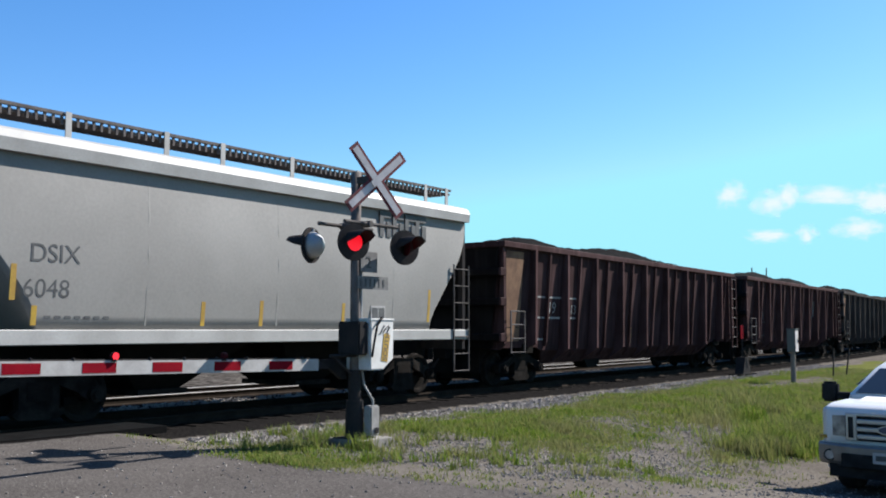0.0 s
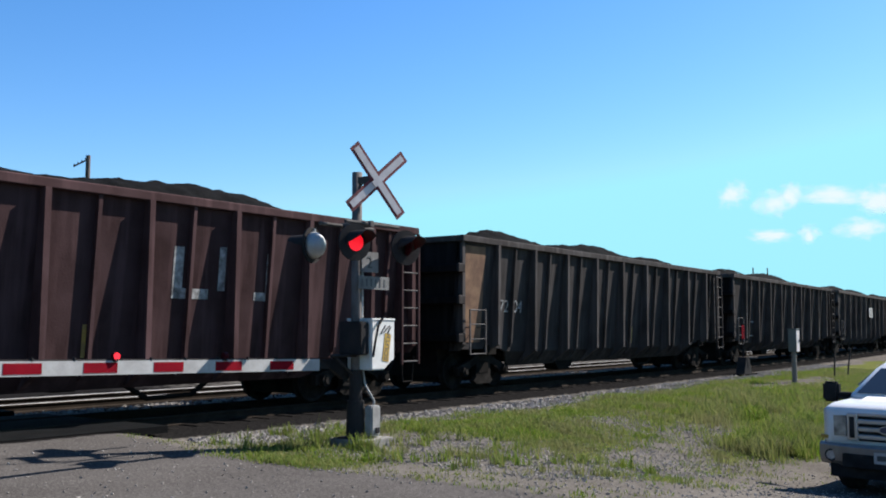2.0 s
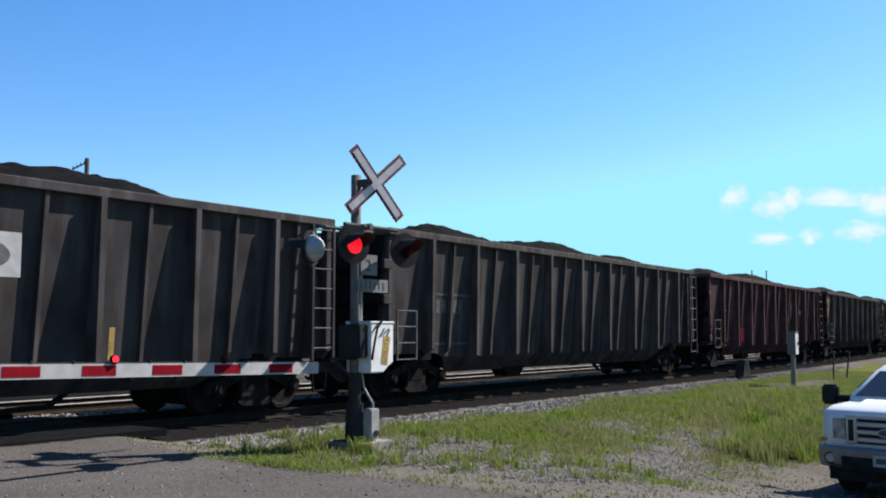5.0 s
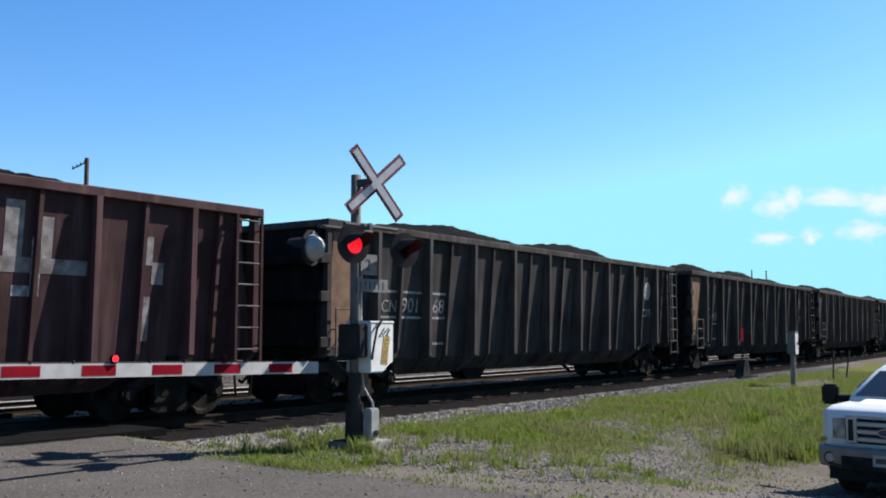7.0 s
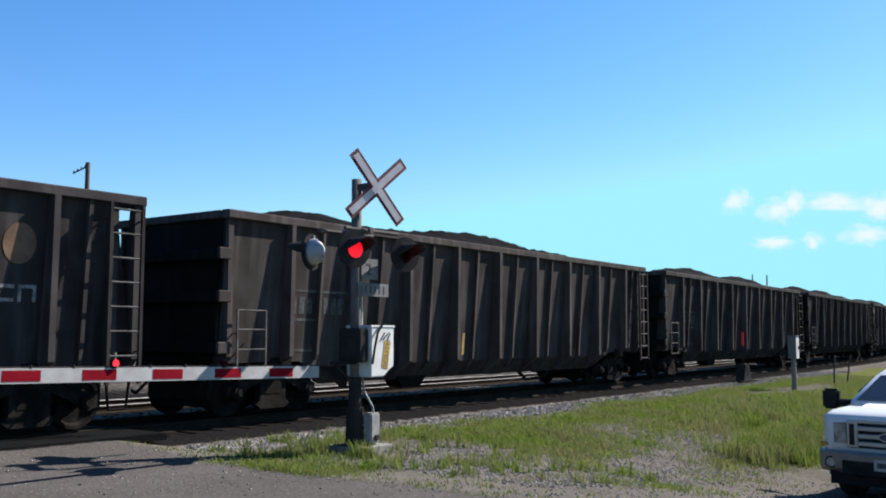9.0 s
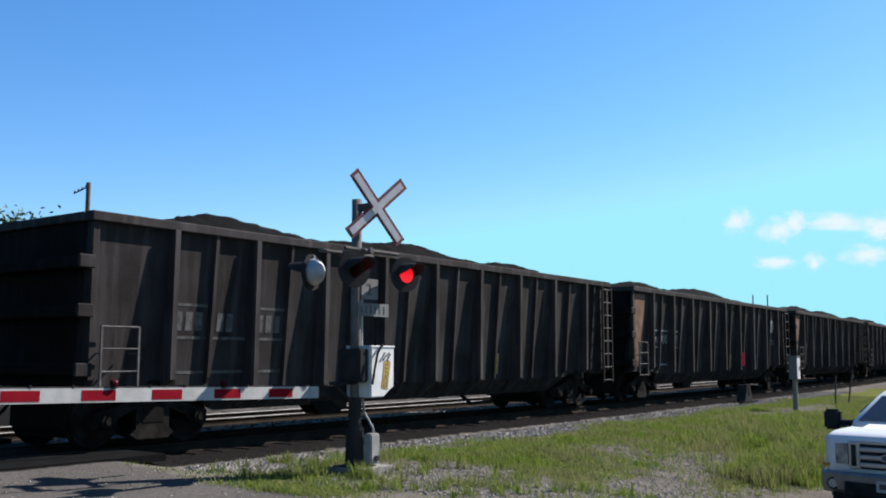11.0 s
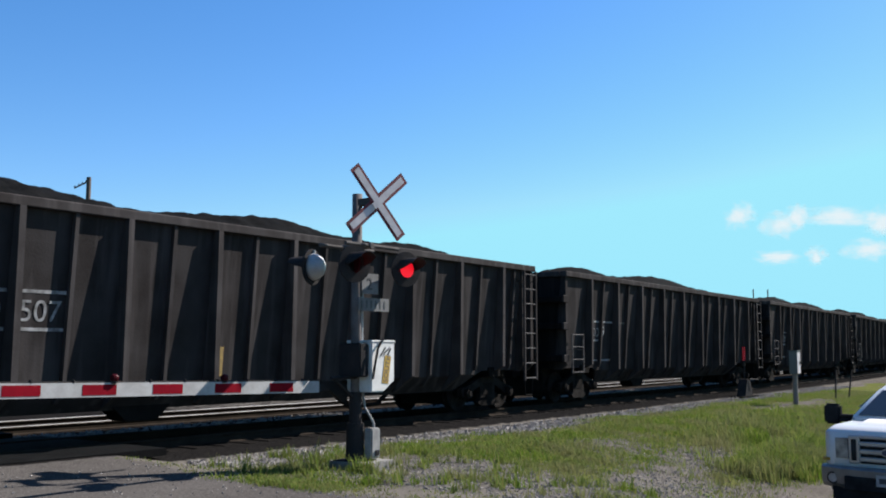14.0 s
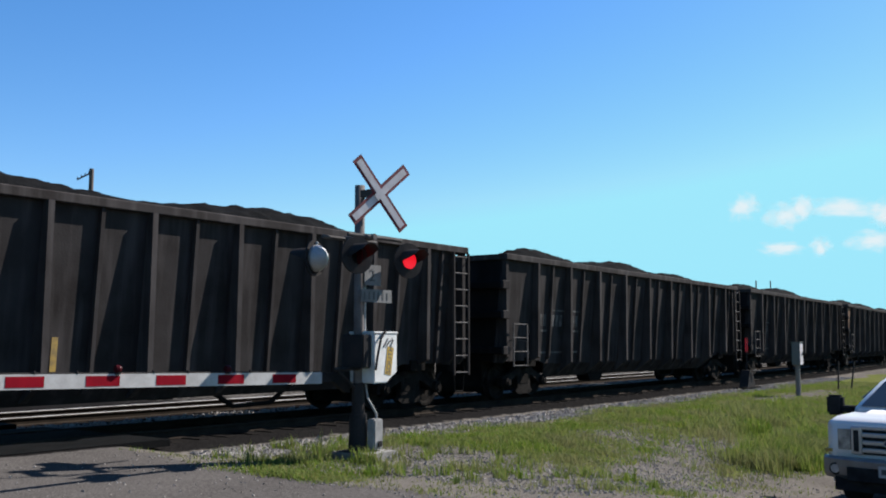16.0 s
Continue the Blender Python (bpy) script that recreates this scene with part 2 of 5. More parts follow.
# ---- ground ----
def ground_material():
    m = bpy.data.materials.new("ground")
    m.use_nodes = True
    n, l = m.node_tree.nodes, m.node_tree.links
    b = n["Principled BSDF"]
    b.inputs["Roughness"].default_value = 1.0
    b.inputs["Specular IOR Level"].default_value = 0.0
    tc = n.new("ShaderNodeTexCoord")

    def tex(s, d=4.0, rough=0.6):
        t = n.new("ShaderNodeTexNoise")
        t.inputs["Scale"].default_value, t.inputs["Detail"].default_value, t.inputs["Roughness"].default_value = s, d, rough
        l.new(tc.outputs["Object"], t.inputs["Vector"])
        return t

    def ramp(src, stops):
        r = n.new("ShaderNodeValToRGB")
        while len(r.color_ramp.elements) < len(stops):
            r.color_ramp.elements.new(0.5)
        for e, (p, c) in zip(r.color_ramp.elements, stops):
            e.position, e.color = p, (*c, 1)
        l.new(src, r.inputs[0])
        return r.outputs[0]

    def mix(f, a, c, mode="MIX"):
        x = n.new("ShaderNodeMix")
        x.data_type, x.blend_type = "RGBA", mode
        if isinstance(f, float):
            x.inputs[0].default_value = f
        else:
            l.new(f, x.inputs[0])
        l.new(a, x.inputs[6])
        l.new(c, x.inputs[7])
        return x.outputs[2]

    vor = n.new("ShaderNodeTexVoronoi")
    vor.inputs["Scale"].default_value = 34
    l.new(tc.outputs["Object"], vor.inputs["Vector"])
    stone = ramp(vor.outputs["Color"], [(0.0, (0.0444, 0.03848, 0.03256)), (0.5, (0.0925, 0.0814, 0.0703)), (1.0, (0.1998, 0.1813, 0.1591))])
    gravel = mix(0.55, stone, ramp(tex(0.7).outputs["Fac"], [(0.35, (0.0629, 0.05402, 0.04588)), (0.65, (0.1147, 0.1006, 0.08584))]))
    paved = mix(0.45, ramp(tex(38, 5, 0.75).outputs["Fac"], [(0.34, (0.018, 0.016, 0.015)), (0.5, (0.075, 0.067, 0.061)), (0.66, (0.17, 0.153, 0.14))]),
                ramp(tex(0.6).outputs["Fac"], [(0.35, (0.04588, 0.0407, 0.037)), (0.65, (0.0777, 0.06956, 0.06364))]))
    soil = mix(0.5, ramp(tex(1.2).outputs["Fac"], [(0.35, (0.075, 0.082, 0.02)), (0.6, (0.105, 0.105, 0.033)), (0.72, (0.12, 0.105, 0.062))]),
               ramp(tex(25, 3).outputs["Fac"], [(0.3, (0.035, 0.045, 0.012)), (0.7, (0.13, 0.135, 0.05))]))
    cover = n.new("ShaderNodeAttribute")
    cover.attribute_name = "cover"
    sep = n.new("ShaderNodeSeparateColor")
    l.new(cover.outputs["Color"], sep.inputs[0])

    def edge(channel, t):
        a = n.new("ShaderNodeMath")
        a.operation = "ADD"
        l.new(sep.outputs[channel], a.inputs[0])
        l.new(t.outputs["Fac"], a.inputs[1])
        r = n.new("ShaderNodeMapRange")
        r.inputs["From Min"].default_value, r.inputs["From Max"].default_value = 0.9, 1.1
        l.new(a.outputs[0], r.inputs["Value"])
        return r.outputs[0]

    col = mix(edge("Red", tex(2.2)), soil, gravel)
    col = mix(edge("Green", tex(3.0)), col, paved)
    # Near-black ballast: the shade beneath the train is put into this colour.
    darkened = ramp(vor.outputs["Color"], [(0.0, (0.004, 0.0038, 0.0038)), (1.0, (0.018, 0.0165, 0.0155))])
    col = mix(edge("Blue", tex(4.0)), col, darkened)
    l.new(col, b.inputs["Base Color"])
    bp = n.new("ShaderNodeBump")
    bp.inputs["Strength"].default_value, bp.inputs["Distance"].default_value = 0.3, 0.015
    l.new(vor.outputs["Distance"], bp.inputs["Height"])
    l.new(bp.outputs[0], b.inputs["Normal"])
    return m


def verge_bare(x, y):
    """How bare of grass the verge is: ballast by the track, stony patches, worn ground."""
    dc = y - track_y(x)
    if 90.0 > dc > -2.6:
        return 1.0
    if dc > 0:
        return 0.0
    v = 1.0 * smooth((dc + 4.0 + 0.3 * math.sin(x * 0.8)) / 1.0)
    v += 0.5 * smooth((noise.noise((x * 0.33 + 5.1, y * 0.6, 2.0)) + 0.1) / 0.6) + 0.5 * smooth((noise.noise((x * 1.3, y * 1.6, 4.0)) + 0.05) / 0.55)
    # a stony strip past the mast that turns along the foot of the verge
    v += 1.4 * math.exp(-((x - 11.7 - 0.3 * math.sin(y * 1.7)) / 0.8) ** 2) * smooth((y - 5.6) / 0.5) * smooth((10.4 - y) / 0.6)
    v += 1.4 * math.exp(-((y - 6.3 - 0.12 * (x - 12) - 0.12 * math.sin(x * 1.9)) / 0.42) ** 2) * smooth((x - 11.0) / 0.6) * smooth((19.6 - x) / 1.2)
    v += 0.35 * math.exp(-((x - 18.2) / 1.8) ** 2 - ((y - 8.3) / 0.6) ** 2)
    v += 1.2 * math.exp(-((x - 10.45) / 0.5) ** 2 - ((y - 9.3) / 0.5) ** 2)
    v += 0.45 * smooth((11.2 - x) / 0.8) * smooth((8.6 - y) / 1.2) + 0.4 * smooth((11.2 - x) / 0.8)
    v += 0.7 * smooth((6.5 - y) / 0.5) * smooth((15.8 - x) / 1.0)
    v += 0.9 * math.exp(-((x - 31.0) / 4.0) ** 2 - ((y - 9.5) / 0.7) ** 2)
    return min(1.0, v)


def ground():
    xs = sorted({*np.arange(-12, 45, 0.3).round(2), *np.arange(45, 160, 2.0).round(1), *np.arange(-160, -12, 4.0), -3000.0, -1200.0, -500.0, -250.0, 161.0, 250.0, 500.0, 1200.0, 3000.0})
    ys = sorted({*np.arange(-4, 24, 0.3).round(2), *np.arange(24, 80, 4.0), *np.arange(-60, -4, 4.0), -3000.0, -1000.0, -300.0, -120.0, 120.0, 300.0, 1000.0, 3000.0})
    verts = [(x, y, ground_z(x, y)) for y in ys for x in xs]
    w = len(xs)
    faces = [(j * w + i, j * w + i + 1, (j + 1) * w + i + 1, (j + 1) * w + i) for j in range(len(ys) - 1) for i in range(w - 1)]
    me = bpy.data.meshes.new("ground")
    me.from_pydata(verts, [], faces)
    col = me.color_attributes.new("cover", "FLOAT_COLOR", "POINT")
    vals = []
    for x, y, z in verts:
        r = road_cover(x, y)
        paved = smooth((8.3 - x) / 0.8 + 0.5) * smooth((x + 9) / 0.8 + 0.5)
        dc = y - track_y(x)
        # Dark band at the rails stands for the train's shade; beyond, merely darker ground.
        dark_cover = smooth((2.3 - abs(dc)) / 0.4)
        dark_cover = max(dark_cover, (0.48 + 0.3 * smooth((24 - x) / 6)) * smooth((dc - 1.2) / 0.6) * smooth((90 - dc) / 30))
        vals += [max(r, verge_bare(x, y)) if abs(x) < 160 else 0.0, paved, dark_cover if abs(x) < 160 else 0.0, 1.0]
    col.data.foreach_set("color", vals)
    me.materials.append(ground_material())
    me.polygons.foreach_set("use_smooth", [True] * len(me.polygons))
    tagged(new("ground", me), "gravel yard, paved road and patchy green grass verge", "ground", kind="structure")


ground()


def grass():
    rng = np.random.default_rng(4)
    verts, faces = [], []

    def blades(x, y, n, h, spread):
        z = ground_z(x, y)
        for _ in range(n):
            a, r = rng.uniform(0, 6.283), spread * rng.uniform(0, 1)
            bx, by, t = x + r * math.cos(a), y + r * math.sin(a), rng.uniform(0, 6.283)
            hh, w, lean = h * rng.uniform(0.4, 1.25), 0.0062 * rng.uniform(0.6, 1.6), rng.uniform(0.15, 0.9)
            dx, dy = math.cos(t) * w, math.sin(t) * w
            lx, ly = math.cos(t + 1.3) * hh * lean, math.sin(t + 1.3) * hh * lean
            k = len(verts)
            verts.extend([(bx - dx, by - dy, z - 0.02), (bx + dx, by + dy, z - 0.02), (bx + lx * 0.4 + dx * 0.7, by + ly * 0.4 + dy * 0.7, z + hh * 0.6),
                          (bx + lx * 0.4 - dx * 0.7, by + ly * 0.4 - dy * 0.7, z + hh * 0.6), (bx + lx, by + ly, z + hh)])
            faces.extend([(k, k + 1, k + 2, k + 3), (k + 3, k + 2, k + 4)])
    for _ in range(46000):
        x = 8.2 + 34 * rng.uniform() ** 1.5
        y = rng.uniform(4.2, track_y(x) - 2.4)
        jx, jy = rng.normal(x, 0.3), rng.normal(y, 0.2)
        bare = max(road_cover(jx, jy), verge_bare(jx, jy))
        if rng.uniform() < bare * 0.97:
            continue
        tall = max(0.1, 0.5 + 0.6 * noise.noise((x * 0.5, y * 0.5, 7.0)) + 0.45 * noise.noise((x * 1.7, y * 1.7, 3.0)))
        blades(x, y, 9, (0.03 + 0.13 * tall) * (1 - 0.6 * bare), 0.2)
    for _ in range(1900):
        x, y = rng.normal(19.2, 1.6), rng.normal(5.75, 0.36)
        if x > 16.4 and 5.0 < y < 6.5 and noise.noise((x * 1.2, y * 1.6, 9.0)) > -0.3:
            blades(x, y, 9, 0.3, 0.16)
    for _ in range(900):
        x, y = rng.normal(22.0, 2.2), rng.normal(7.2, 0.6)
        if noise.noise((x * 0.9, y * 1.4, 5.0)) > -0.1:
            blades(x, y, 9, 0.24, 0.2)
    for _ in range(70):
        cx, cy = rng.uniform(9.0, 12.6), rng.uniform(5.6, 11.4)
        if road_cover(cx, cy) < 0.6:
            for _ in range(rng.integers(3, 9)):
                blades(rng.normal(cx, 0.1), rng.normal(cy, 0.08), 8, rng.uniform(0.08, 0.22), 0.07)
    for _ in range(20):
        blades(rng.normal(10.16, 0.09), rng.normal(8.98, 0.1), 9, 0.22, 0.06)
    for _ in range(5):
        blades(rng.normal(9.78, 0.08), rng.normal(9.5, 0.1), 5, 0.42, 0.05)
    for _ in range(100):
        x, y = rng.normal(9.9, 0.5), rng.normal(9.6, 0.6)
        if x < 10.2 and x > 8.9:
            blades(x, y, 7, 0.11, 0.14)
    me = bpy.data.meshes.new("grass")
    me.from_pydata(verts, [], faces)
    m = bpy.data.materials.new("grass_blades")
    m.use_nodes = True
    n, l = m.node_tree.nodes, m.node_tree.links
    geo, r = n.new("ShaderNodeNewGeometry"), n.new("ShaderNodeValToRGB")
    for c, e in zip(((0.06, 0.115, 0.012, 1), (0.2, 0.185, 0.06, 1)), r.color_ramp.elements):
        e.color = c
    mid = r.color_ramp.elements.new(0.6)
    mid.color = (0.125, 0.175, 0.022, 1)
    l.new(geo.outputs["Random Per Island"], r.inputs[0])
    b = n["Principled BSDF"]
    tc, big, fac, dry = n.new("ShaderNodeTexCoord"), n.new("ShaderNodeTexNoise"), n.new("ShaderNodeMapRange"), n.new("ShaderNodeMix")
    big.inputs["Scale"].default_value, big.inputs["Detail"].default_value = 0.9, 4
    l.new(tc.outputs["Object"], big.inputs["Vector"])
    fac.inputs["From Min"].default_value, fac.inputs["From Max"].default_value, fac.inputs["To Max"].default_value = 0.4, 0.66, 0.75
    l.new(big.outputs["Fac"], fac.inputs["Value"])
    dry.data_type = "RGBA"
    l.new(fac.outputs[0], dry.inputs[0])
    l.new(r.outputs[0], dry.inputs[6])
    dry.inputs[7].default_value = (0.165, 0.15, 0.075, 1)
    l.new(dry.outputs[2], b.inputs["Base Color"])
    b.inputs["Roughness"].default_value, b.inputs["Specular IOR Level"].default_value = 0.8, 0.1
    tr, add = n.new("ShaderNodeBsdfTranslucent"), n.new("ShaderNodeMixShader")
    l.new(dry.outputs[2], tr.inputs[0])
    add.inputs[0].default_value = 0.4
    l.new(b.outputs[0], add.inputs[1])
    l.new(tr.outputs[0], add.inputs[2])
    l.new(add.outputs[0], n["Material Output"].inputs[0])
    me.materials.append(m)
    tagged(new("grass", me), "yellow-green grass and weeds on the verge", "grass", kind="stuff")


grass()


# ---- tracks ----
def ribbon(name, outline, mat, s0, s1, side, step=4.0):
    bm = B()
    rings = []
    s = s0
    while s <= s1 + 0.01:
        m = on_track(s, side)
        rings.append([m @ Vector((0, p[0], p[1])) for p in outline])
        s += step
    return loft(bm, rings)


def railway(name, side, label, head_mat):
    top = thing(name, label, "railway track")
    tagged(top, kind="structure")
    for off in (-0.75, 0.75):
        o = [(-0.07, -0.17), (0.07, -0.17), (0.07, -0.155), (0.012, -0.13), (0.012, -0.045), (0.035, -0.035), (0.035, -0.012),
             (-0.035, -0.012), (-0.035, -0.035), (-0.012, -0.045), (-0.012, -0.13), (-0.07, -0.155)]
        r = part("rail", ribbon("rail", o, RAIL, -100, 240, side + off), RAIL, top)
        head = [(-0.034, -0.014), (0.034, -0.014), (0.03, 0.0), (-0.03, 0.0)]
        part("railhead", ribbon("railhead", head, head_mat, -100, 240, side + off), head_mat, r, "worn railhead")
    tie = mesh("tie", bevel(box(B(), -0.11, 0.11, -1.3, 1.3, -0.34, -0.155), 0.012, 1), TIE)
    for i in range(130):
        s = 8.9 + i * 0.55
        part("tie", tie, TIE, top, at=on_track(s, side) @ pose(0, random.uniform(-0.04, 0.04), random.uniform(-0.008, 0.004), 0, 0, random.uniform(-1.5, 1.5)))


# Near railheads take the darker steel: the train's shade put into their colour.
railway("near_track", 0.0, "main railway track on oily timber ties", RAIL)
railway("far_track", 4.4, "second railway track behind the train on ballast", RAILHEAD)


def crossing_panels():
    top = thing("crossing_surface", "worn timber planks between the rails at the road crossing", "crossing surface")
    tagged(top, kind="structure")
    for side in (0.0, 4.4):
        for y0, y1 in ((-1.95, -1.4), (-1.39, -0.84), (-0.64, -0.22), (-0.21, 0.21), (0.22, 0.64), (0.84, 1.19), (1.2, 1.55)):
            part("plank", box(B(), 0, 11.5, y0, y1, -0.12, -0.012), SHADE_PLANK, top, at=on_track(-2.2, side))


crossing_panels()


def ballast():
    rng = np.random.default_rng(8)
    verts, faces = [], []
    for _ in range(27000):
        x = 9.5 + 38 * rng.uniform() ** 1.4
        u = rng.uniform()
        dc = rng.uniform(-3.7, -2.25) if u < 0.8 else rng.uniform(1.9, 3.2)
        y = track_y(x) + dc
        if rng.uniform() < 0.32:
            x, y = 9.4 + 9 * rng.uniform(), rng.uniform(5.3, 9.5)
            if rng.uniform() > verge_bare(x, y) + 0.25:
                continue
        r = rng.uniform(0.018, 0.045) if y > track_y(x) - 3.8 else rng.uniform(0.008, 0.022)
        z = ground_z(x, y) + r * 0.3
        k = len(verts)
        p = rng.normal(size=(6, 3)) * 0.18
        for d, q in zip(((1, 0, 0), (0, 1, 0), (-1, 0, 0), (0, -1, 0), (0, 0, 0.8), (0, 0, -0.8)), p):
            verts.append((x + r * (d[0] + q[0]), y + r * (d[1] + q[1]), z + r * (d[2] + q[2])))
        faces += [(k + i, k + (i + 1) % 4, k + 4) for i in range(4)] + [(k + (i + 1) % 4, k + i, k + 5) for i in range(4)]
    for _ in range(5200):
        x, y = rng.uniform(4.5, 16), rng.uniform(3.2, 11.5)
        if road_cover(x, y) < 0.5 or (x < 8.0 and rng.uniform() < 0.7):
            continue
        r = rng.uniform(0.006, 0.02)
        z = ground_z(x, y) + r * 0.3
        k = len(verts)
        p = rng.normal(size=(6, 3)) * 0.18
        for d, q in zip(((1, 0, 0), (0, 1, 0), (-1, 0, 0), (0, -1, 0), (0, 0, 0.8), (0, 0, -0.8)), p):
            verts.append((x + r * (d[0] + q[0]), y + r * (d[1] + q[1]), z + r * (d[2] + q[2])))
        faces += [(k + i, k + (i + 1) % 4, k + 4) for i in range(4)] + [(k + (i + 1) % 4, k + i, k + 5) for i in range(4)]
    me = bpy.data.meshes.new("ballast_stones")
    me.from_pydata(verts, [], faces)
    m = material("ballast_stone", (0.25, 0.222, 0.195), 0.95, 0, (0.12, 0.104, 0.088), 3, 0.4, 0.2, 40)
    me.materials.append(m)
    tagged(new("ballast_stones", me), "loose grey ballast stones along the track", "gravel", kind="stuff")


ballast()

# ---- railway cars ----
LENGTH, PITCH_CAR = 17.25, 19.0
BODY = LENGTH - 0.4


def wheel_mesh():
    bm = B()
    prof = [(0.0, 0.10), (0.07, 0.10), (0.09, 0.09), (0.12, 0.03), (0.33, 0.02), (0.37, 0.06), (0.425, 0.065), (0.43, -0.03), (0.455, -0.045), (0.455, -0.07), (0.37, -0.07), (0.33, -0.03), (0.0, -0.03)]
    seg = 24
    rings = [[(r * math.cos(i * 2 * math.pi / seg), -h, r * math.sin(i * 2 * math.pi / seg)) for i in range(seg)] for r, h in prof[1:-1]]
    loft(bm, rings)
    return mesh("wheel", bm, CAST)


WHEEL = wheel_mesh()


def sideframe_mesh():
    bm = B()
    o = [(-1.1, 0.36), (-1.1, 0.56), (-0.72, 0.66), (-0.3, 0.82), (0.3, 0.82), (0.72, 0.66), (1.1, 0.56), (1.1, 0.36), (0.78, 0.38), (0.62, 0.5),
         (0.32, 0.62), (0.32, 0.3), (0.42, 0.22), (0.3, 0.14), (-0.3, 0.14), (-0.42, 0.22), (-0.32, 0.3), (-0.32, 0.62), (-0.62, 0.5), (-0.78, 0.38)]
    prism(bm, o, "y", -0.07, 0.07)
    return mesh("sideframe", bm, CAST)


SIDEFRAME = sideframe_mesh()


def springs_mesh():
    rings = []
    for i in range(13):
        r = 0.075 if i % 2 else 0.055
        rings.append([(r * math.cos(k * math.pi / 5), r * math.sin(k * math.pi / 5), 0.2 + i * 0.032) for k in range(10)])
    return mesh("spring", loft(B(), rings), CAST)


SPRINGS = springs_mesh()
CAP = mesh("bearing_cap", rod(rod(B(), (0, 0.02, 0), (0, -0.14, 0), 0.12, seg=14), (0, -0.13, 0), (0, -0.17, 0), 0.07, seg=10), CAST)


def bogie(parent, x):
    bm = B()
    box(bm, -0.2, 0.2, -1.1, 1.1, 0.4, 0.68)
    box(bm, -0.12, 0.12, -0.4, 0.4, 0.66, 0.84)
    # Block added to fill the dark gap between the wheels.
    box(bm, -1.25, 1.25, -0.6, 0.6, 0.2, 0.78)
    for a in (-0.89, 0.89):
        rod(bm, (a, -0.95, 0.455), (a, 0.95, 0.455), 0.08, seg=10)
        box(bm, a - 0.12 - 0.25 * (a > 0) + 0.25 * (a < 0), a + 0.12 - 0.25 * (a > 0) + 0.25 * (a < 0), -0.9, 0.9, 0.3, 0.42)
    top = part("bogie", bm, UNDER, parent, "dark cast steel bogie", at=pose(x, 0, 0))
    for y in (-1, 1):
        part("sideframe", SIDEFRAME, CAST, top, at=pose(0, y * 1.02, 0))
        for x0 in (-0.19, 0.0, 0.19):
            part("spring", SPRINGS, CAST, top, at=pose(x0, y * 1.02, 0))
        for a in (-0.89, 0.89):
            part("wheel", WHEEL, CAST, top, at=pose(a, y * 0.75, 0.455, 0, 0, 0 if y < 0 else 180))
            part("bearing_cap", CAP, CAST, top, at=pose(a, y * 1.05, 0.455, 0, 0, 0 if y < 0 else 180))


def coupler(parent, x, way):
    bm = B()
    box(bm, min(0, way * 0.42), max(0, way * 0.42), -0.09, 0.09, 0.78, 0.96)
    bevel(box(bm, min(way * 0.36, way * 0.6), max(way * 0.36, way * 0.6), -0.17, 0.17, 0.72, 1.0), 0.02, 1)
    part("coupler", bm, UNDER, parent, at=pose(x, 0, 0))
    bm = B()
    pts = [(0, 0.35, 0.85), (way * 0.2, 0.4, 0.6), (way * 0.4, 0.38, 0.45), (way * 0.52, 0.34, 0.5)]
    for a, b in zip(pts, pts[1:]):
        rod(bm, a, b, 0.03, seg=6)
    part("air_hose", bm, BLACK, parent, at=pose(x, 0, 0))


def belly(x):
    """The height of a side's lower edge along a car."""
    u = min(x, LENGTH - x)
    return 0.98 - 0.46 * smooth((u - 2.0) / 0.9)


def sheet_y(z):
    """The inward lean of a side sheet."""
    return -1.45 + (3.5 - z) * 0.078 + 0.75 * max(0.0, 0.88 - z)


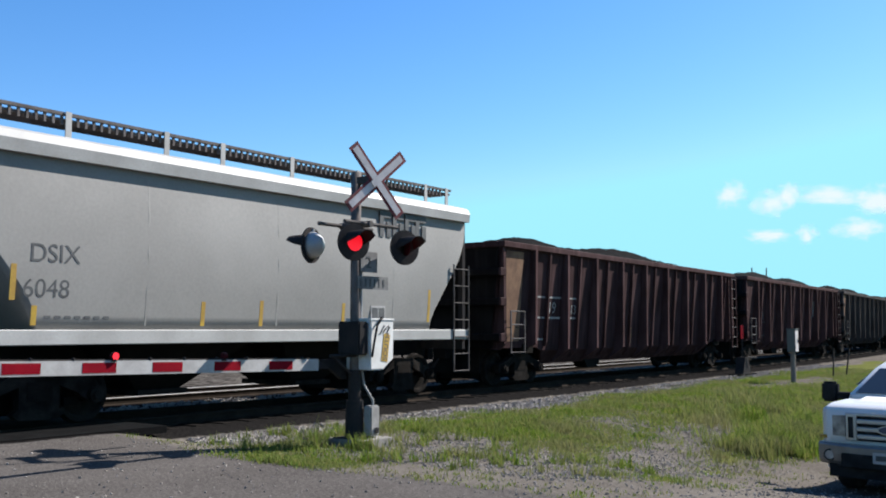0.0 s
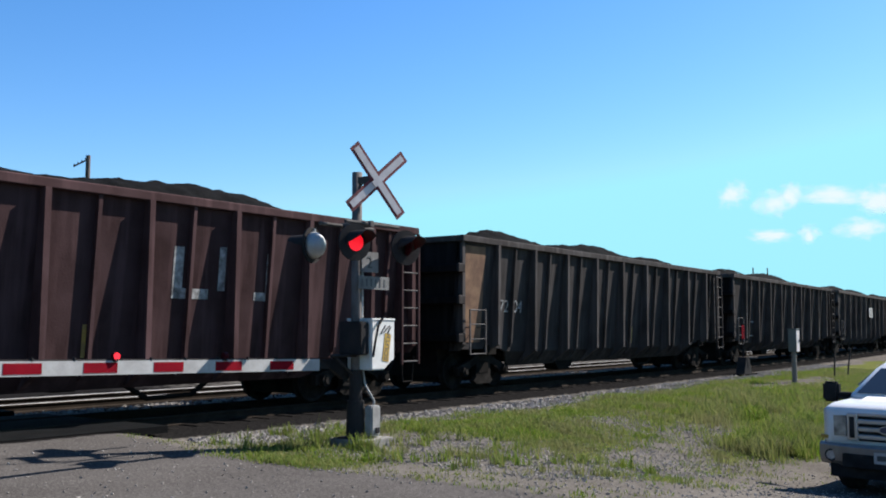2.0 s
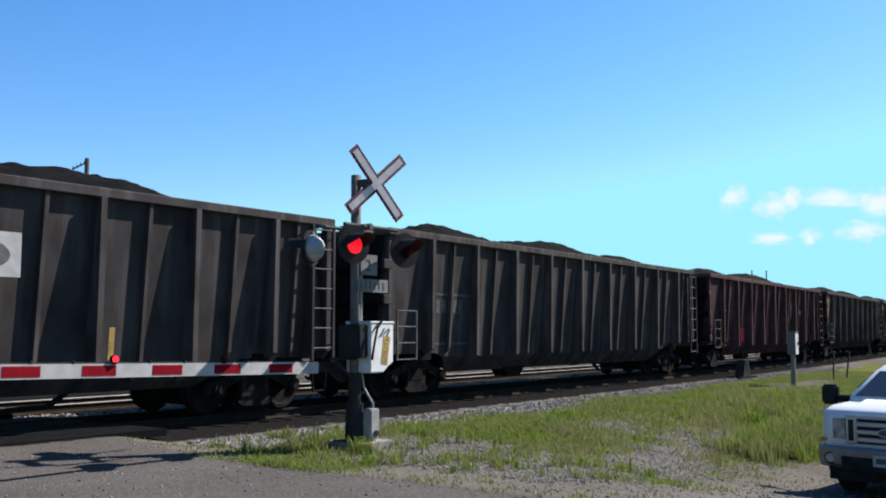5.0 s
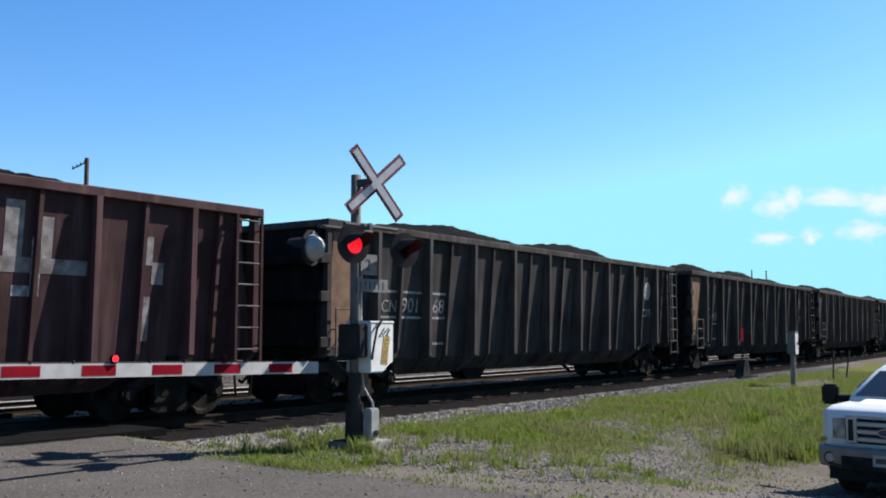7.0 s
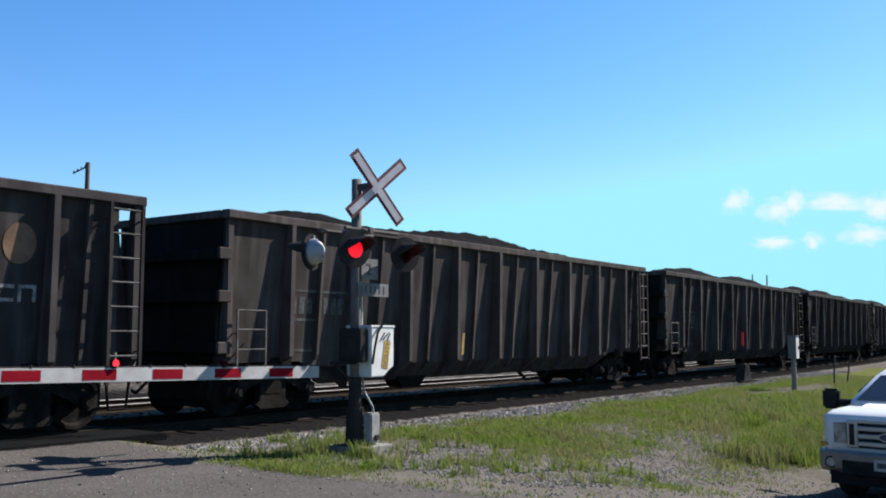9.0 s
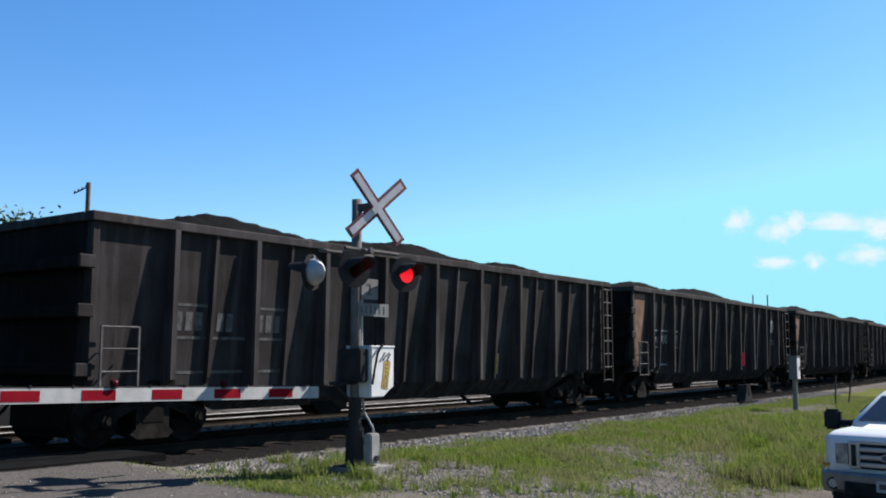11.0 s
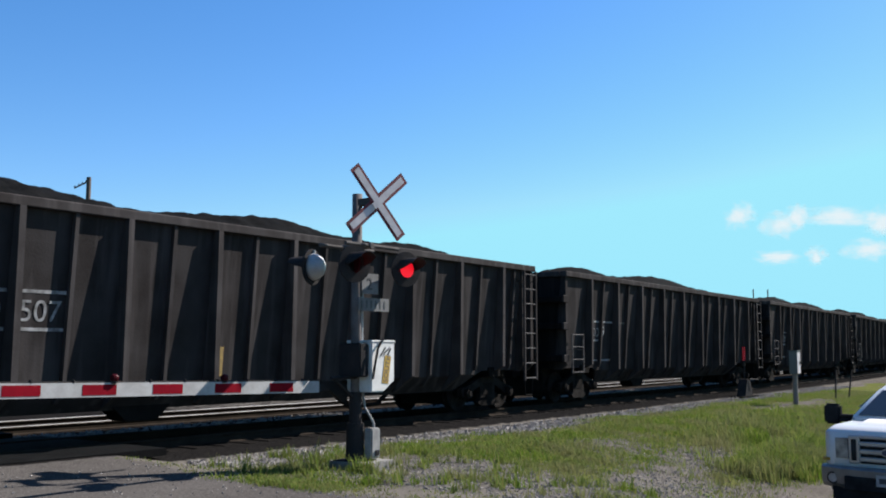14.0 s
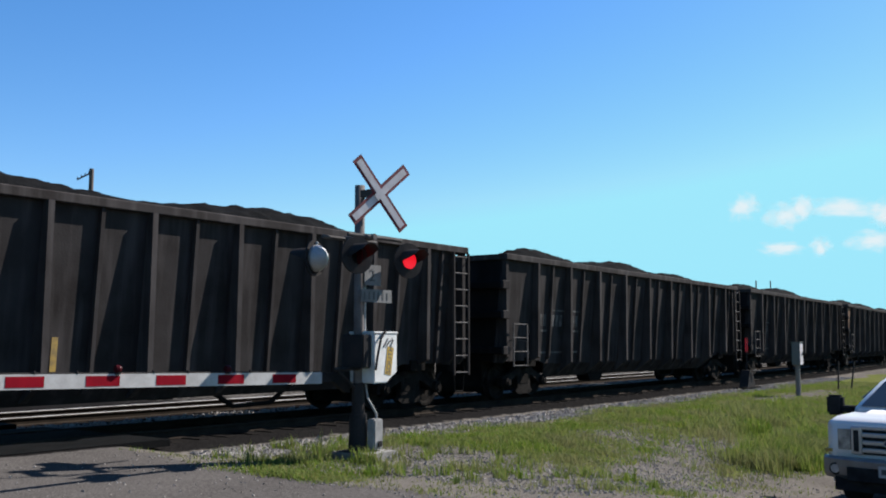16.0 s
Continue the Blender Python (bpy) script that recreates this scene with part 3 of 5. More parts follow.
def gondola_parts():
    made = {}
    bm = B()
    xs = [0, 1.5, 2.0, 2.25, 2.5, 2.7, 2.9, 6, 9, LENGTH - 6, LENGTH - 2.9, LENGTH - 2.7, LENGTH - 2.5, LENGTH - 2.25, LENGTH - 2.0, LENGTH - 1.5, BODY]
    sheet = lambda x, z: sheet_y(z)
    loft(bm, [[(x, sheet(x, 3.5), 3.5), (x, sheet(x, 2.2), 2.2), (x, sheet(x, 1.0), 1.0), (x, sheet(x, min(0.9, belly(x) + 0.36)), min(0.9, belly(x) + 0.36)) if belly(x) < 0.9 else (x, sheet(x, 0.99), 0.99), (x, sheet(x, belly(x)), belly(x)), (x, sheet(x, belly(x)) + 0.05, belly(x)), (x, sheet(x, 3.5) + 0.05, 3.5)] for x in xs])
    other = bm.copy()
    for v in other.verts:
        v.co.y = -v.co.y
    made["side_sheet"], made["far_sheet"] = mesh("side_sheet", bm, CAR), mesh("side_sheet", other, CAR)
    made["end_sheet"] = mesh("end_sheet", prism(B(), [(-1.4, 3.5), (1.4, 3.5), (1.16, 0.98), (-1.16, 0.98)], "x", 0.0, 0.05), CAR)
    made["end_rib"] = mesh("end_rib", bevel(box(B(), -0.2, 0, -1.5, 1.5, -0.09, 0.09), 0.02, 1), CAR)
    made["rib_bracket"] = mesh("rib_bracket", bevel(box(B(), -0.26, 0.02, -1.57, -1.5, -0.1, 0.1), 0.015, 1), CAR)
    made["corner_post"] = mesh("corner_post", prism(B(), [(-1.5, 3.47), (-1.5, 1.1), (-1.35, 0.95), (-1.1, 0.95), (-1.36, 3.47)], "x", 0.0, 0.11), CAR)
    z = 0.57
    for name, w, out, low, zb in (("post", 0.1, -1.585, -1.55, z), ("short_post", 0.1, -1.585, -1.55, 0.98), ("stiffener", 0.065, -1.53, -1.34, z + 0.1), ("short_stiffener", 0.065, -1.53, -1.36, 1.0)):
        bend = max(0.92, zb + 0.1)
        o = [(out, 3.48), (low, bend), (sheet_y(zb) - 0.07, zb), (sheet_y(zb) + 0.03, zb), (sheet_y(bend) + 0.03, bend), (-1.38, 3.48)]
        made[name] = mesh(name, prism(B(), o, "x", -w / 2, w / 2), CAR)
    bm = B()
    for y in (-1.56, 1.36):
        box(bm, -0.06, LENGTH + 0.06, y, y + 0.2, 3.47, 3.62)
    for x in (-0.08, LENGTH - 0.1):
        box(bm, x, x + 0.18, -1.359, 1.359, 3.475, 3.615)
    made["top_chord"] = mesh("top_chord", bevel(bm, 0.015, 1), CAR)
    bm = B()
    box(bm, -0.1, LENGTH + 0.1, -0.3, 0.3, 0.82, 1.12)
    box(bm, 0.05, LENGTH - 0.05, -1.14, 1.14, 1.0, 1.08)
    # Blocks added to keep the space under the car ends dark.
    for x in (0.1, LENGTH - 1.1):
        box(bm, x, x + 1.0, -0.7, 0.7, 0.34, 0.98)
    for x in (1.5, LENGTH - 1.5):
        box(bm, x - 0.25, x + 0.25, -1.3, 1.3, 0.84, 1.06)
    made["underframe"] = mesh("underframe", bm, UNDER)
    made["grab_iron"] = mesh("grab_iron", rod(B(), (0.12, -1.62, 1.89), (0.78, -1.62, 1.89), 0.017, seg=6), RUNG)
    made["stile"] = mesh("stile", box(B(), -0.016, 0.016, -1.636, -1.604, 0.86, 1.9), RUNG)
    made["grab_rung"] = mesh("rung", rod(B(), (0.12, -1.62, 0), (0.78, -1.62, 0), 0.016, seg=6), RUNG)
    made["standoff"] = mesh("standoff", box(B(), -0.012, 0.012, -1.61, -1.36, 1.48, 1.504), RUNG)
    bm = B()
    for x in (LENGTH - 0.62, LENGTH - 0.06):
        box(bm, x - 0.025, x + 0.025, -1.65, -1.6, 0.72, 3.47)
        for zz in (1.2, 3.2):
            box(bm, x - 0.012, x + 0.012, -1.61, -1.4, zz, zz + 0.024)
    made["ladder"] = mesh("ladder", bm, CAR)
    made["ladder_rung"] = mesh("rung", rod(B(), (LENGTH - 0.62, -1.625, 0), (LENGTH - 0.06, -1.625, 0), 0.018, seg=6), RUNG)
    bm = B()
    for a, b in (((-0.62, 0.9), (-0.56, 0.36)), ((-0.2, 0.9), (-0.26, 0.36)), ((-0.56, 0.36), (-0.26, 0.36))):
        rod(bm, (LENGTH + a[0], -1.6, a[1]), (LENGTH + b[0], -1.6, b[1]), 0.022, seg=6)
    made["stirrup"] = mesh("stirrup", bm, UNDER)
    made["brake_platform"] = mesh("brake_platform", box(B(), BODY + 0.05, LENGTH - 0.05, -1.3, -0.1, 1.55, 1.59), CAR)
    made["brake_wheel"] = mesh("brake_wheel", rod(B(), (LENGTH - 0.12, -0.4, 2.4), (LENGTH - 0.06, -0.4, 2.4), 0.28, seg=16), CAR)
    made["end_brace"] = mesh("end_brace", prism(B(), [(BODY, 3.3), (BODY + 0.06, 3.3), (LENGTH - 0.05, 1.2), (BODY, 1.2)], "y", -0.02, 0.02), CAR)
    made["brake_valve"] = mesh("brake_valve", bevel(box(B(), BODY + 0.03, BODY + 0.33, -1.2, -0.8, 1.62, 2.05), 0.04), CAR)
    made["tack_plate"] = mesh("end_panel", prism(B(), [(0.22, 1.14), (1.06, 1.14), (1.06, 3.4), (0.22, 3.4)], "y", 0.0, 0.006), TAN)
    bm = B()
    rod(bm, (7.2, -0.75, 0.72), (8.3, -0.75, 0.72), 0.2, seg=14)
    rod(bm, (3.2, -0.5, 0.62), (14.6, -0.5, 0.62), 0.03, seg=6)
    box(bm, 9.2, 9.6, -0.9, -0.5, 0.5, 0.85)
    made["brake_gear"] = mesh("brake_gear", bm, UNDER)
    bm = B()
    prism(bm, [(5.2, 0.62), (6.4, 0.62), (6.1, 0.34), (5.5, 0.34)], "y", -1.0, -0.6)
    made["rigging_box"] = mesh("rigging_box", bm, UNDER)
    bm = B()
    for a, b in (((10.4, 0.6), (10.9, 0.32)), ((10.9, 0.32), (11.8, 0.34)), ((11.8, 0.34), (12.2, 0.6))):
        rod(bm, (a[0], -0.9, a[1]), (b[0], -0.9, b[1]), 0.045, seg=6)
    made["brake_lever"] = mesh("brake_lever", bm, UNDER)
    for i in range(3):
        bm = B()
        nx, ny = 150, 16
        rows = []
        for a in range(nx + 1):
            x = 0.06 + (BODY - 0.12) * a / nx
            row = []
            for b in range(ny + 1):
                y = -1.36 + 2.72 * b / ny
                e = min(1.0, 0.1 + min(x, BODY - x) / 3.6) * (1 - (abs(y) / 1.36) ** 1.7)
                hump = 0.41 + 0.07 * math.sin(x * (0.85 + 0.12 * i) + i * 2.1) + 0.05 * noise.noise((x * 0.9, y * 0.7, i * 9.0))
                row.append(bm.verts.new((x, y, 3.42 + e * hump * 1.4 + 0.06 * noise.noise((x * 3.4, y * 3.4, i * 5.0)) + 0.03 * noise.noise((x * 9, y * 9, i * 3.0)))))
            rows.append(row)
        for p, q in zip(rows, rows[1:]):
            for b in range(ny):
                bm.faces.new((p[b], p[b + 1], q[b + 1], q[b]))
        made["coal_load", i] = mesh("coal_load", bm, COAL, True)
    return made


GON = gondola_parts()
POSTS = [1.5 + 1.785 * i for i in range(9)]


def gondola():
    car = thing("gondola_car", "dark grey steel gondola car heaped with coal", "railway car", "cars of the coal train")
    turned = lambda x: pose(x, 0, 0, 0, 0, 180)
    part("side_sheet", GON["side_sheet"], CAR, car)
    part("side_sheet", GON["far_sheet"], CAR, car)
    part("end_sheet", GON["end_sheet"], CAR, car, "end sheet coloured near-black for its shade")
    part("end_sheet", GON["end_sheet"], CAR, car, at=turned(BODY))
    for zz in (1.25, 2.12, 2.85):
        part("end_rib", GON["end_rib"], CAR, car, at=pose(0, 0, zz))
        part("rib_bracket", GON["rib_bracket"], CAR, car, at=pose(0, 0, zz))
    for m in (pose(0, 0, 0), pose(LENGTH - 0.11, 0, 0), turned(LENGTH), turned(0.11), pose(BODY - 0.11, 0, 0)):
        part("corner_post", GON["corner_post"], CAR, car, at=m)
    mids = [(a + b) / 2 for a, b in zip(POSTS, POSTS[1:] + [LENGTH - 0.3])]
    for m in (pose(0, 0, 0), turned(LENGTH)):
        for name, places in (("post", POSTS), ("stiffener", mids)):
            for x in places:
                k = name if belly(x) < 0.75 else "short_" + name
                part(name, GON[k], CAR, car, at=m @ pose(x, 0, 0))
    part("top_chord", GON["top_chord"], CAR, car)
    part("underframe", GON["underframe"], UNDER, car)
    for m in (pose(0, 0, 0), turned(LENGTH)):
        g = part("grab_iron", GON["grab_iron"], RUNG, car, at=m)
        for zz in (0.88, 1.22, 1.56):
            part("rung", GON["grab_rung"], RUNG, g, at=pose(0, 0, zz))
        for x in (0.12, 0.78):
            part("stile", GON["stile"], RUNG, g, at=pose(x, 0, 0))
            part("standoff", GON["standoff"], RUNG, g, at=pose(x, 0, 0))
    g = part("ladder", GON["ladder"], CAR, car)
    for i in range(8):
        part("rung", GON["ladder_rung"], RUNG, g, at=pose(0, 0, 0.78 + i * 0.37))
    part("stirrup", GON["stirrup"], UNDER, car)
    for name in ("brake_platform", "brake_wheel", "brake_valve"):
        part(name, GON[name], CAR, car)
    for y in (-1.35, -0.6, 0.6, 1.3):
        part("end_brace", GON["end_brace"], CAR, car, at=pose(0, y, 0))
    for name in ("brake_gear", "rigging_box", "brake_lever"):
        part(name, GON[name], UNDER, car)
    part("coal_load", GON["coal_load", 0], COAL, car, "heaped black coal")
    bogie(car, 1.5)
    bogie(car, LENGTH - 1.5)
    coupler(car, 0, -1)
    coupler(car, LENGTH, 1)
    return car


GREY, BROWN, RUST = (0.0455, 0.0402, 0.0388), (0.048, 0.0405, 0.038), (0.05, 0.029, 0.029)
# ribs paler than the sheets: sun on ribs, shade in bays put into colour
SUN_TONE = {"side_sheet": 1.02, "post": 1.5, "stiffener": 1.3, "top_chord": 1.3, "corner_post": 1.2}
# where the yellow strips stand along the cars that show them
STRIPS = {0: (7.94, 10.6, 16.3), 1: (9.48,), 2: (9.76, 12.52), 9: (7.42,), 11: (11.52,), 12: (4.36, 9.88, 12.74), 13: (4.2, 7.2, 13.7), 14: (3.42, 7.16), 16: (7.16,)}
# one row a car: colour, bare end panel, heap, lettering in three bays
CARS = [
    (RUST, True, 0, ("N", "19", "9013")), (RUST, False, 1, ("bars", "bars", "")), (GREY, True, 2, ("972", "04", "")), (GREY, False, 0, ("BCOL", "9", "bars")),
    (GREY, False, 1, ("badge", "bars", "")), (GREY, False, 2, ("bars", "bars", "")), (RUST, False, 0, ("N 1", "bars", "")), (GREY, True, 1, ("BCNE", "901", "068")),
    (GREY, True, 2, ("BCNE", "900", "bars")), (BROWN, False, 0, ("bars", "bars", "")), (GREY, False, 1, ("bars", "bars", "")), (GREY, False, 2, ("bars", "bars", "bars")),
    (GREY, True, 0, ("BCNE", "900", "328")), (GREY, True, 1, ("97", "81", "")), (GREY, False, 2, ("BCNE", "900", "507")), (GREY, False, 0, ("BCOL", "9", "bars")),
    (GREY, False, 1, ("BCNE", "900", "145")), (GREY, False, 2, ("bars", "bars", "bars")), (GREY, False, 0, ("bars", "bars", "bars")), (GREY, True, 1, ("bars", "bars", "")),
    (GREY, False, 2, ("bars", "bars", "bars")), (GREY, False, 0, ("bars", "bars", "")), (GREY, False, 1, ("bars", "bars", "bars")), (GREY, False, 2, ("bars", "bars", "")),
    (GREY, False, 0, ("bars", "bars", "bars")), (GREY, False, 1, ("bars", "bars", "")),
]


def on_sheet(x, z):
    return pose(x, sheet_y(z) - 0.004, z, 95.7, 0, 0)


def strip(name, x0, x1, z0, z1, mat, car, label=""):
    """A thin painted strip on the leaning side sheet."""
    bm = prism(B(), [(x0, z0), (x1, z0), (x1, z1), (x0, z1)], "y", 0, 0.003)
    for v in bm.verts:
        v.co.y += sheet_y(v.co.z) - 0.005
    part(name, bm, mat, car, label)


def markings(car, words, bare, rng, bold, strips):
    spots = [1.62, 2.5, 3.42]
    for x, word in zip(spots, words):
        if not word:
            continue
        if word not in ("badge", "97", "81", "972", "04"):
            for z in (2.27, 1.73, 1.16):
                if rng.random() < 0.8:
                    strip("painted_line", x - 0.02, x + 0.72, z, z + 0.05, FAINT if word == "bars" else CHALK, car)
        if word == "bars":
            for k in range(rng.choice((2, 3))):
                strip("letter_bar", x + 0.06 + k * 0.21, x + 0.2 + k * 0.21, 1.87, 2.18, FAINT, car)
        elif word == "badge":
            x = 9.6
            part("badge", box(B(), x, x + 1.3, -1.61, -1.59, 2.2, 2.82), WHITE, car, "white square badge with a dark ring")
            bm = B()
            for i in range(20):
                a, b = i * 0.314, (i + 1) * 0.314
                q = [bm.verts.new((x + 0.65 + r * math.cos(t) * 1.9, -1.613, 2.5 + r * math.sin(t) * 0.85)) for r, t in ((0.16, a), (0.26, a), (0.26, b), (0.16, b))]
                bm.faces.new(q)
            part("badge_ring", bm, DARKLETTER, car)
        else:
            lettering("number", word, 0.44 if len(word) < 4 else 0.36, CHALK, car, on_sheet(x, 1.87), depth=0.001)
    if bold:
        for x0, x1, z0, z1 in ((11.0, 11.2, 2.0, 2.8), (11.0, 11.75, 1.95, 2.12), (11.95, 12.1, 2.1, 2.85), (12.78, 13.2, 1.95, 2.1), (13.05, 13.2, 1.95, 2.8)):
            strip("painted_mark", x0, x1, z0, z1, CHALK, car, "part of a faded white emblem")
    for x in strips:
        strip("reflective_strip", x - 0.05, x + 0.05, 1.02, 1.52, OLDYELLOW, car, "faded yellow strip")
    if bare:
        bm = B()
        bm.from_mesh(GON["tack_plate"])
        for v in bm.verts:
            v.co.y += sheet_y(v.co.z) - 0.009
        part("end_panel", bm, TAN, car, "bare tan end panel")


def emblem(car, mat):
    """A faded disc over a faded rounded mark near the car's rear."""
    bm = B()
    bm.faces.new([bm.verts.new((15.33 + 0.25 * math.cos(a * 0.2618), sheet_y(2.75 + 0.29 * math.sin(a * 0.2618)) - 0.006, 2.75 + 0.29 * math.sin(a * 0.2618))) for a in range(24)])
    part("round_mark", bm, mat, car, "faded pale disc")
    for x0, x1, z0, z1 in ((15.02, 15.08, 1.98, 2.12), (15.02, 15.3, 1.93, 1.98), (15.02, 15.3, 2.12, 2.17), (15.36, 15.41, 1.93, 2.17), (15.41, 15.58, 2.12, 2.17), (15.58, 15.63, 1.93, 2.17)):
        strip("painted_mark", x0, x1, z0, z1, CHALK, car, "part of a faded white emblem")


def train():
    cars = []
    first = gondola()
    for i in range(len(CARS)):
        car = first if i == 0 else copy_thing(first, Matrix())
        cars.append(car)
    rng = random.Random(3)
    for i, (car, (tone, bare, heap, words)) in enumerate(zip(cars, CARS)):
        shade = rng.uniform(0.88, 1.12) * (0.8 if i > 10 else 1.0)
        for o in car.children_recursive:
            o.color = (*(c * shade for c in tone), 1)
            kind = o.name.split(".")[0]
            if kind in SUN_TONE:
                o.color = (*(c * shade * SUN_TONE[kind] for c in tone), 1)
            if kind == "coal_load":
                o.data = GON["coal_load", heap]
            # Car ends near-black: the shade they stand in is put into the colour.
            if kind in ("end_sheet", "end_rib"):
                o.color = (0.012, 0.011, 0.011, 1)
        markings(car, words, bare, rng, i in (1, 6), STRIPS.get(i, (rng.choice((4.2, 7.2)), 12.6)))
        if i == 6:
            for x0, x1, z0, z1 in ((12.2, 13.06, 2.28, 2.5), (13.15, 14.0, 2.28, 2.5), (12.62, 12.9, 2.5, 3.3), (13.18, 13.36, 2.5, 3.1), (14.93, 15.1, 2.5, 2.95), (15.1, 15.32, 2.2, 2.55), (14.95, 15.1, 1.3, 2.0)):
                strip("painted_mark", x0, x1, z0, z1, OLDWHITE, car, "broad stroke of a worn white emblem")
            strip("reflective_strip", 15.86, 15.97, 1.5, 2.05, YELLOW, car, "yellow strip")
        if i in (7, 8, 12):
            emblem(car, TAN if i == 8 else CHALK)
        if tone == RUST:
            tagged(car, "faded oxide-red steel gondola car heaped with coal")
    return cars


CARS_MADE = train()


def hopper():
    """A two-bay covered hopper with bowed steel sides; its front at x = 0."""
    length = 12.0
    car = thing("hopper_car", "light grey covered hopper car with dark lettering", "railway car")
    bm = B()
    n = 12
    prof = []
    for i in range(n + 1):
        a = i / n
        z = 1.42 + (4.12 - 1.42) * a
        prof.append((-1.52 - 0.07 * math.sin(math.pi * min(1, a * 1.05)), z))
    prof += [(-1.45, 4.2), (-0.7, 4.32), (0, 4.36)]
    full = prof + [(-y, z) for y, z in prof[-2::-1]]
    rings = []
    for x in (1.42, 2, 4, 6, 8, 10, 10.58):
        rings.append([(x, y, z) for y, z in full])
    def skin(z):
        return -1.52 - 0.07 * math.sin(math.pi * min(1, (z - 1.42) / 2.7 * 1.05))

    def cut(z):
        return 1.4 - 1.34 * smooth((z - 1.5) / 2.3) ** 0.8
    first, last = [(cut(z), y, z) for y, z in full], [(length - cut(z), y, z) for y, z in full]
    inner = lambda ring, d: [(x + d, y, z) for x, y, z in ring]
    loft(bm, [first, inner(first, 0.015), *rings, inner(last, -0.015), last])
    part("body", bm, HOPPER, car, "curved grey steel sides", smooth=True)
    for y in (-1, 1):
        bm = prism(B(), [(y * 1.56, 3.9), (y * 1.64, 3.9), (y * 1.66, 4.08), (y * 1.6, 4.2), (y * 1.45, 4.26)], "x", 0.0, length)
        part("roof_edge", bm, HOPPER_WHITE, car, "white roof edge")
        part("side_sill", bevel(box(B(), 0.0, length, y * 1.56 - 0.06, y * 1.56 + 0.06, 1.22, 1.44), 0.012, 1), HOPPER_WHITE, car, "pale side sill")
        bm = B()
        box(bm, 0.3, length - 0.1, y * 0.85 - 0.3, y * 0.85 + 0.3, 4.56, 4.6)
        box(bm, 0.3, length - 0.1, y * 1.16 - 0.03, y * 1.16 + 0.03, 4.64, 4.69)
        part("walkway", bm, MASTGREY, car, "slatted roof walkway")
        slat = mesh("walkway_slat", box(B(), -0.02, 0.02, y * 1.16 - 0.015, y * 1.16 + 0.015, 4.5, 4.68), MASTGREY)
        for i in range(82):
            part("walkway_slat", slat, MASTGREY, car, at=pose(0.4 + i * 0.137, 0, 0))
        for x in (0.7, 2.0, 3.8, 5.0, 6.7, 8.6, 10.9, 11.7):
            part("walkway_bracket", box(B(), x - 0.05, x + 0.05, y * 1.2 - 0.01, y * 1.2 + 0.01, 4.2, 4.7), HOPPER_WHITE, car)
        bm = B()
        for x in (length - 0.62, length - 0.04):
            rod(bm, (x, y * 1.64, 0.5), (x, y * 1.64, 2.9), 0.018, seg=6)
        for i in range(7):
            rod(bm, (length - 0.62, y * 1.64, 0.52 + i * 0.38), (length - 0.04, y * 1.64, 0.52 + i * 0.38), 0.016, seg=6)
        part("ladder", bm, GALV, car)
    for x in (2.8, 5.8, 9.0):
        part("hatch", bevel(box(B(), x - 0.4, x + 0.4, -0.4, 0.4, 4.34, 4.5), 0.03), GALV, car)
    for x, w in ((1.3, 1), (length - 1.3, -1)):
        bm = prism(B(), [(x - w * 0.75, 3.8), (x + w * 1.2, 1.35), (x + w * 1.32, 1.35), (x - w * 0.62, 3.85)], "y", -1.45, 1.45)
        part("slope_sheet", bm, BLACK, car)
    for x in (0.0, length - 0.1):
        part("end_sill", box(B(), x, x + 0.1, -1.5, 1.5, 1.0, 1.3), BLACK, car)
        bm = B()
        for y in (-1.45, 1.45):
            box(bm, x, x + 0.1, y - 0.06, y + 0.06, 1.3, 4.1)
        part("end_post", bm, BLACK, car)
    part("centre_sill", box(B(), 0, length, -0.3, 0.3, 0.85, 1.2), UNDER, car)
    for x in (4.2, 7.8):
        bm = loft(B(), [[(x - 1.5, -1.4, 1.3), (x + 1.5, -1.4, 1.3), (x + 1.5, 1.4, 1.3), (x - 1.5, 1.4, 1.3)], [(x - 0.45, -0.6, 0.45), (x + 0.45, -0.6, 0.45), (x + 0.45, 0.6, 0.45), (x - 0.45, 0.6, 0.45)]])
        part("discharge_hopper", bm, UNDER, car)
        part("discharge_gate", box(B(), x - 0.5, x + 0.5, -0.75, 0.75, 0.36, 0.45), CAST, car)
    bogie(car, 1.75)
    bogie(car, length - 1.75)
    coupler(car, 0, -1)
    coupler(car, length, 1)
    face = lambda x, z, lean=0: pose(x, -1.60, z, 90, 0, 0)
    lettering("reporting_mark", "DSIX", 0.37, DARKLETTER, car, pose(1.22, skin(2.4) - 0.004, 2.4, 91, 0, 0), depth=0.001)
    lettering("car_number", "6048", 0.37, DARKLETTER, car, pose(1.14, skin(1.9) - 0.003, 1.9, 92.8, 0, 0), depth=0.001)
    for i, x in enumerate((8.85, 9.27, 9.68, 10.05)):
        bm = B()
        prism(bm, [(x, 3.34), (x + 0.12, 3.34), (x + 0.12, 3.74), (x + 0.36, 3.74), (x + 0.36, 3.88), (x, 3.88)], "y", -1.585, -1.56)
        box(bm, x + 0.22, x + 0.36, -1.585, -1.56, 3.34, 3.66)
        part("owner_mark", bm, DARKLETTER, car, "faded dark painted mark")
    for x, z0, z1 in ((0.96, 1.85, 2.35), (1.3, 1.5, 1.78), (4.3, 1.5, 1.9), (5.6, 1.5, 1.95), (7.75, 1.5, 1.95), (10.5, 1.6, 2.3)):
        bm = loft(B(), [[(x, skin(z) - 0.003, z), (x + 0.085, skin(z) - 0.003, z), (x + 0.085, skin(z) + 0.01, z), (x, skin(z) + 0.01, z)] for z in (z0, (z0 + z1) / 2, z1)])
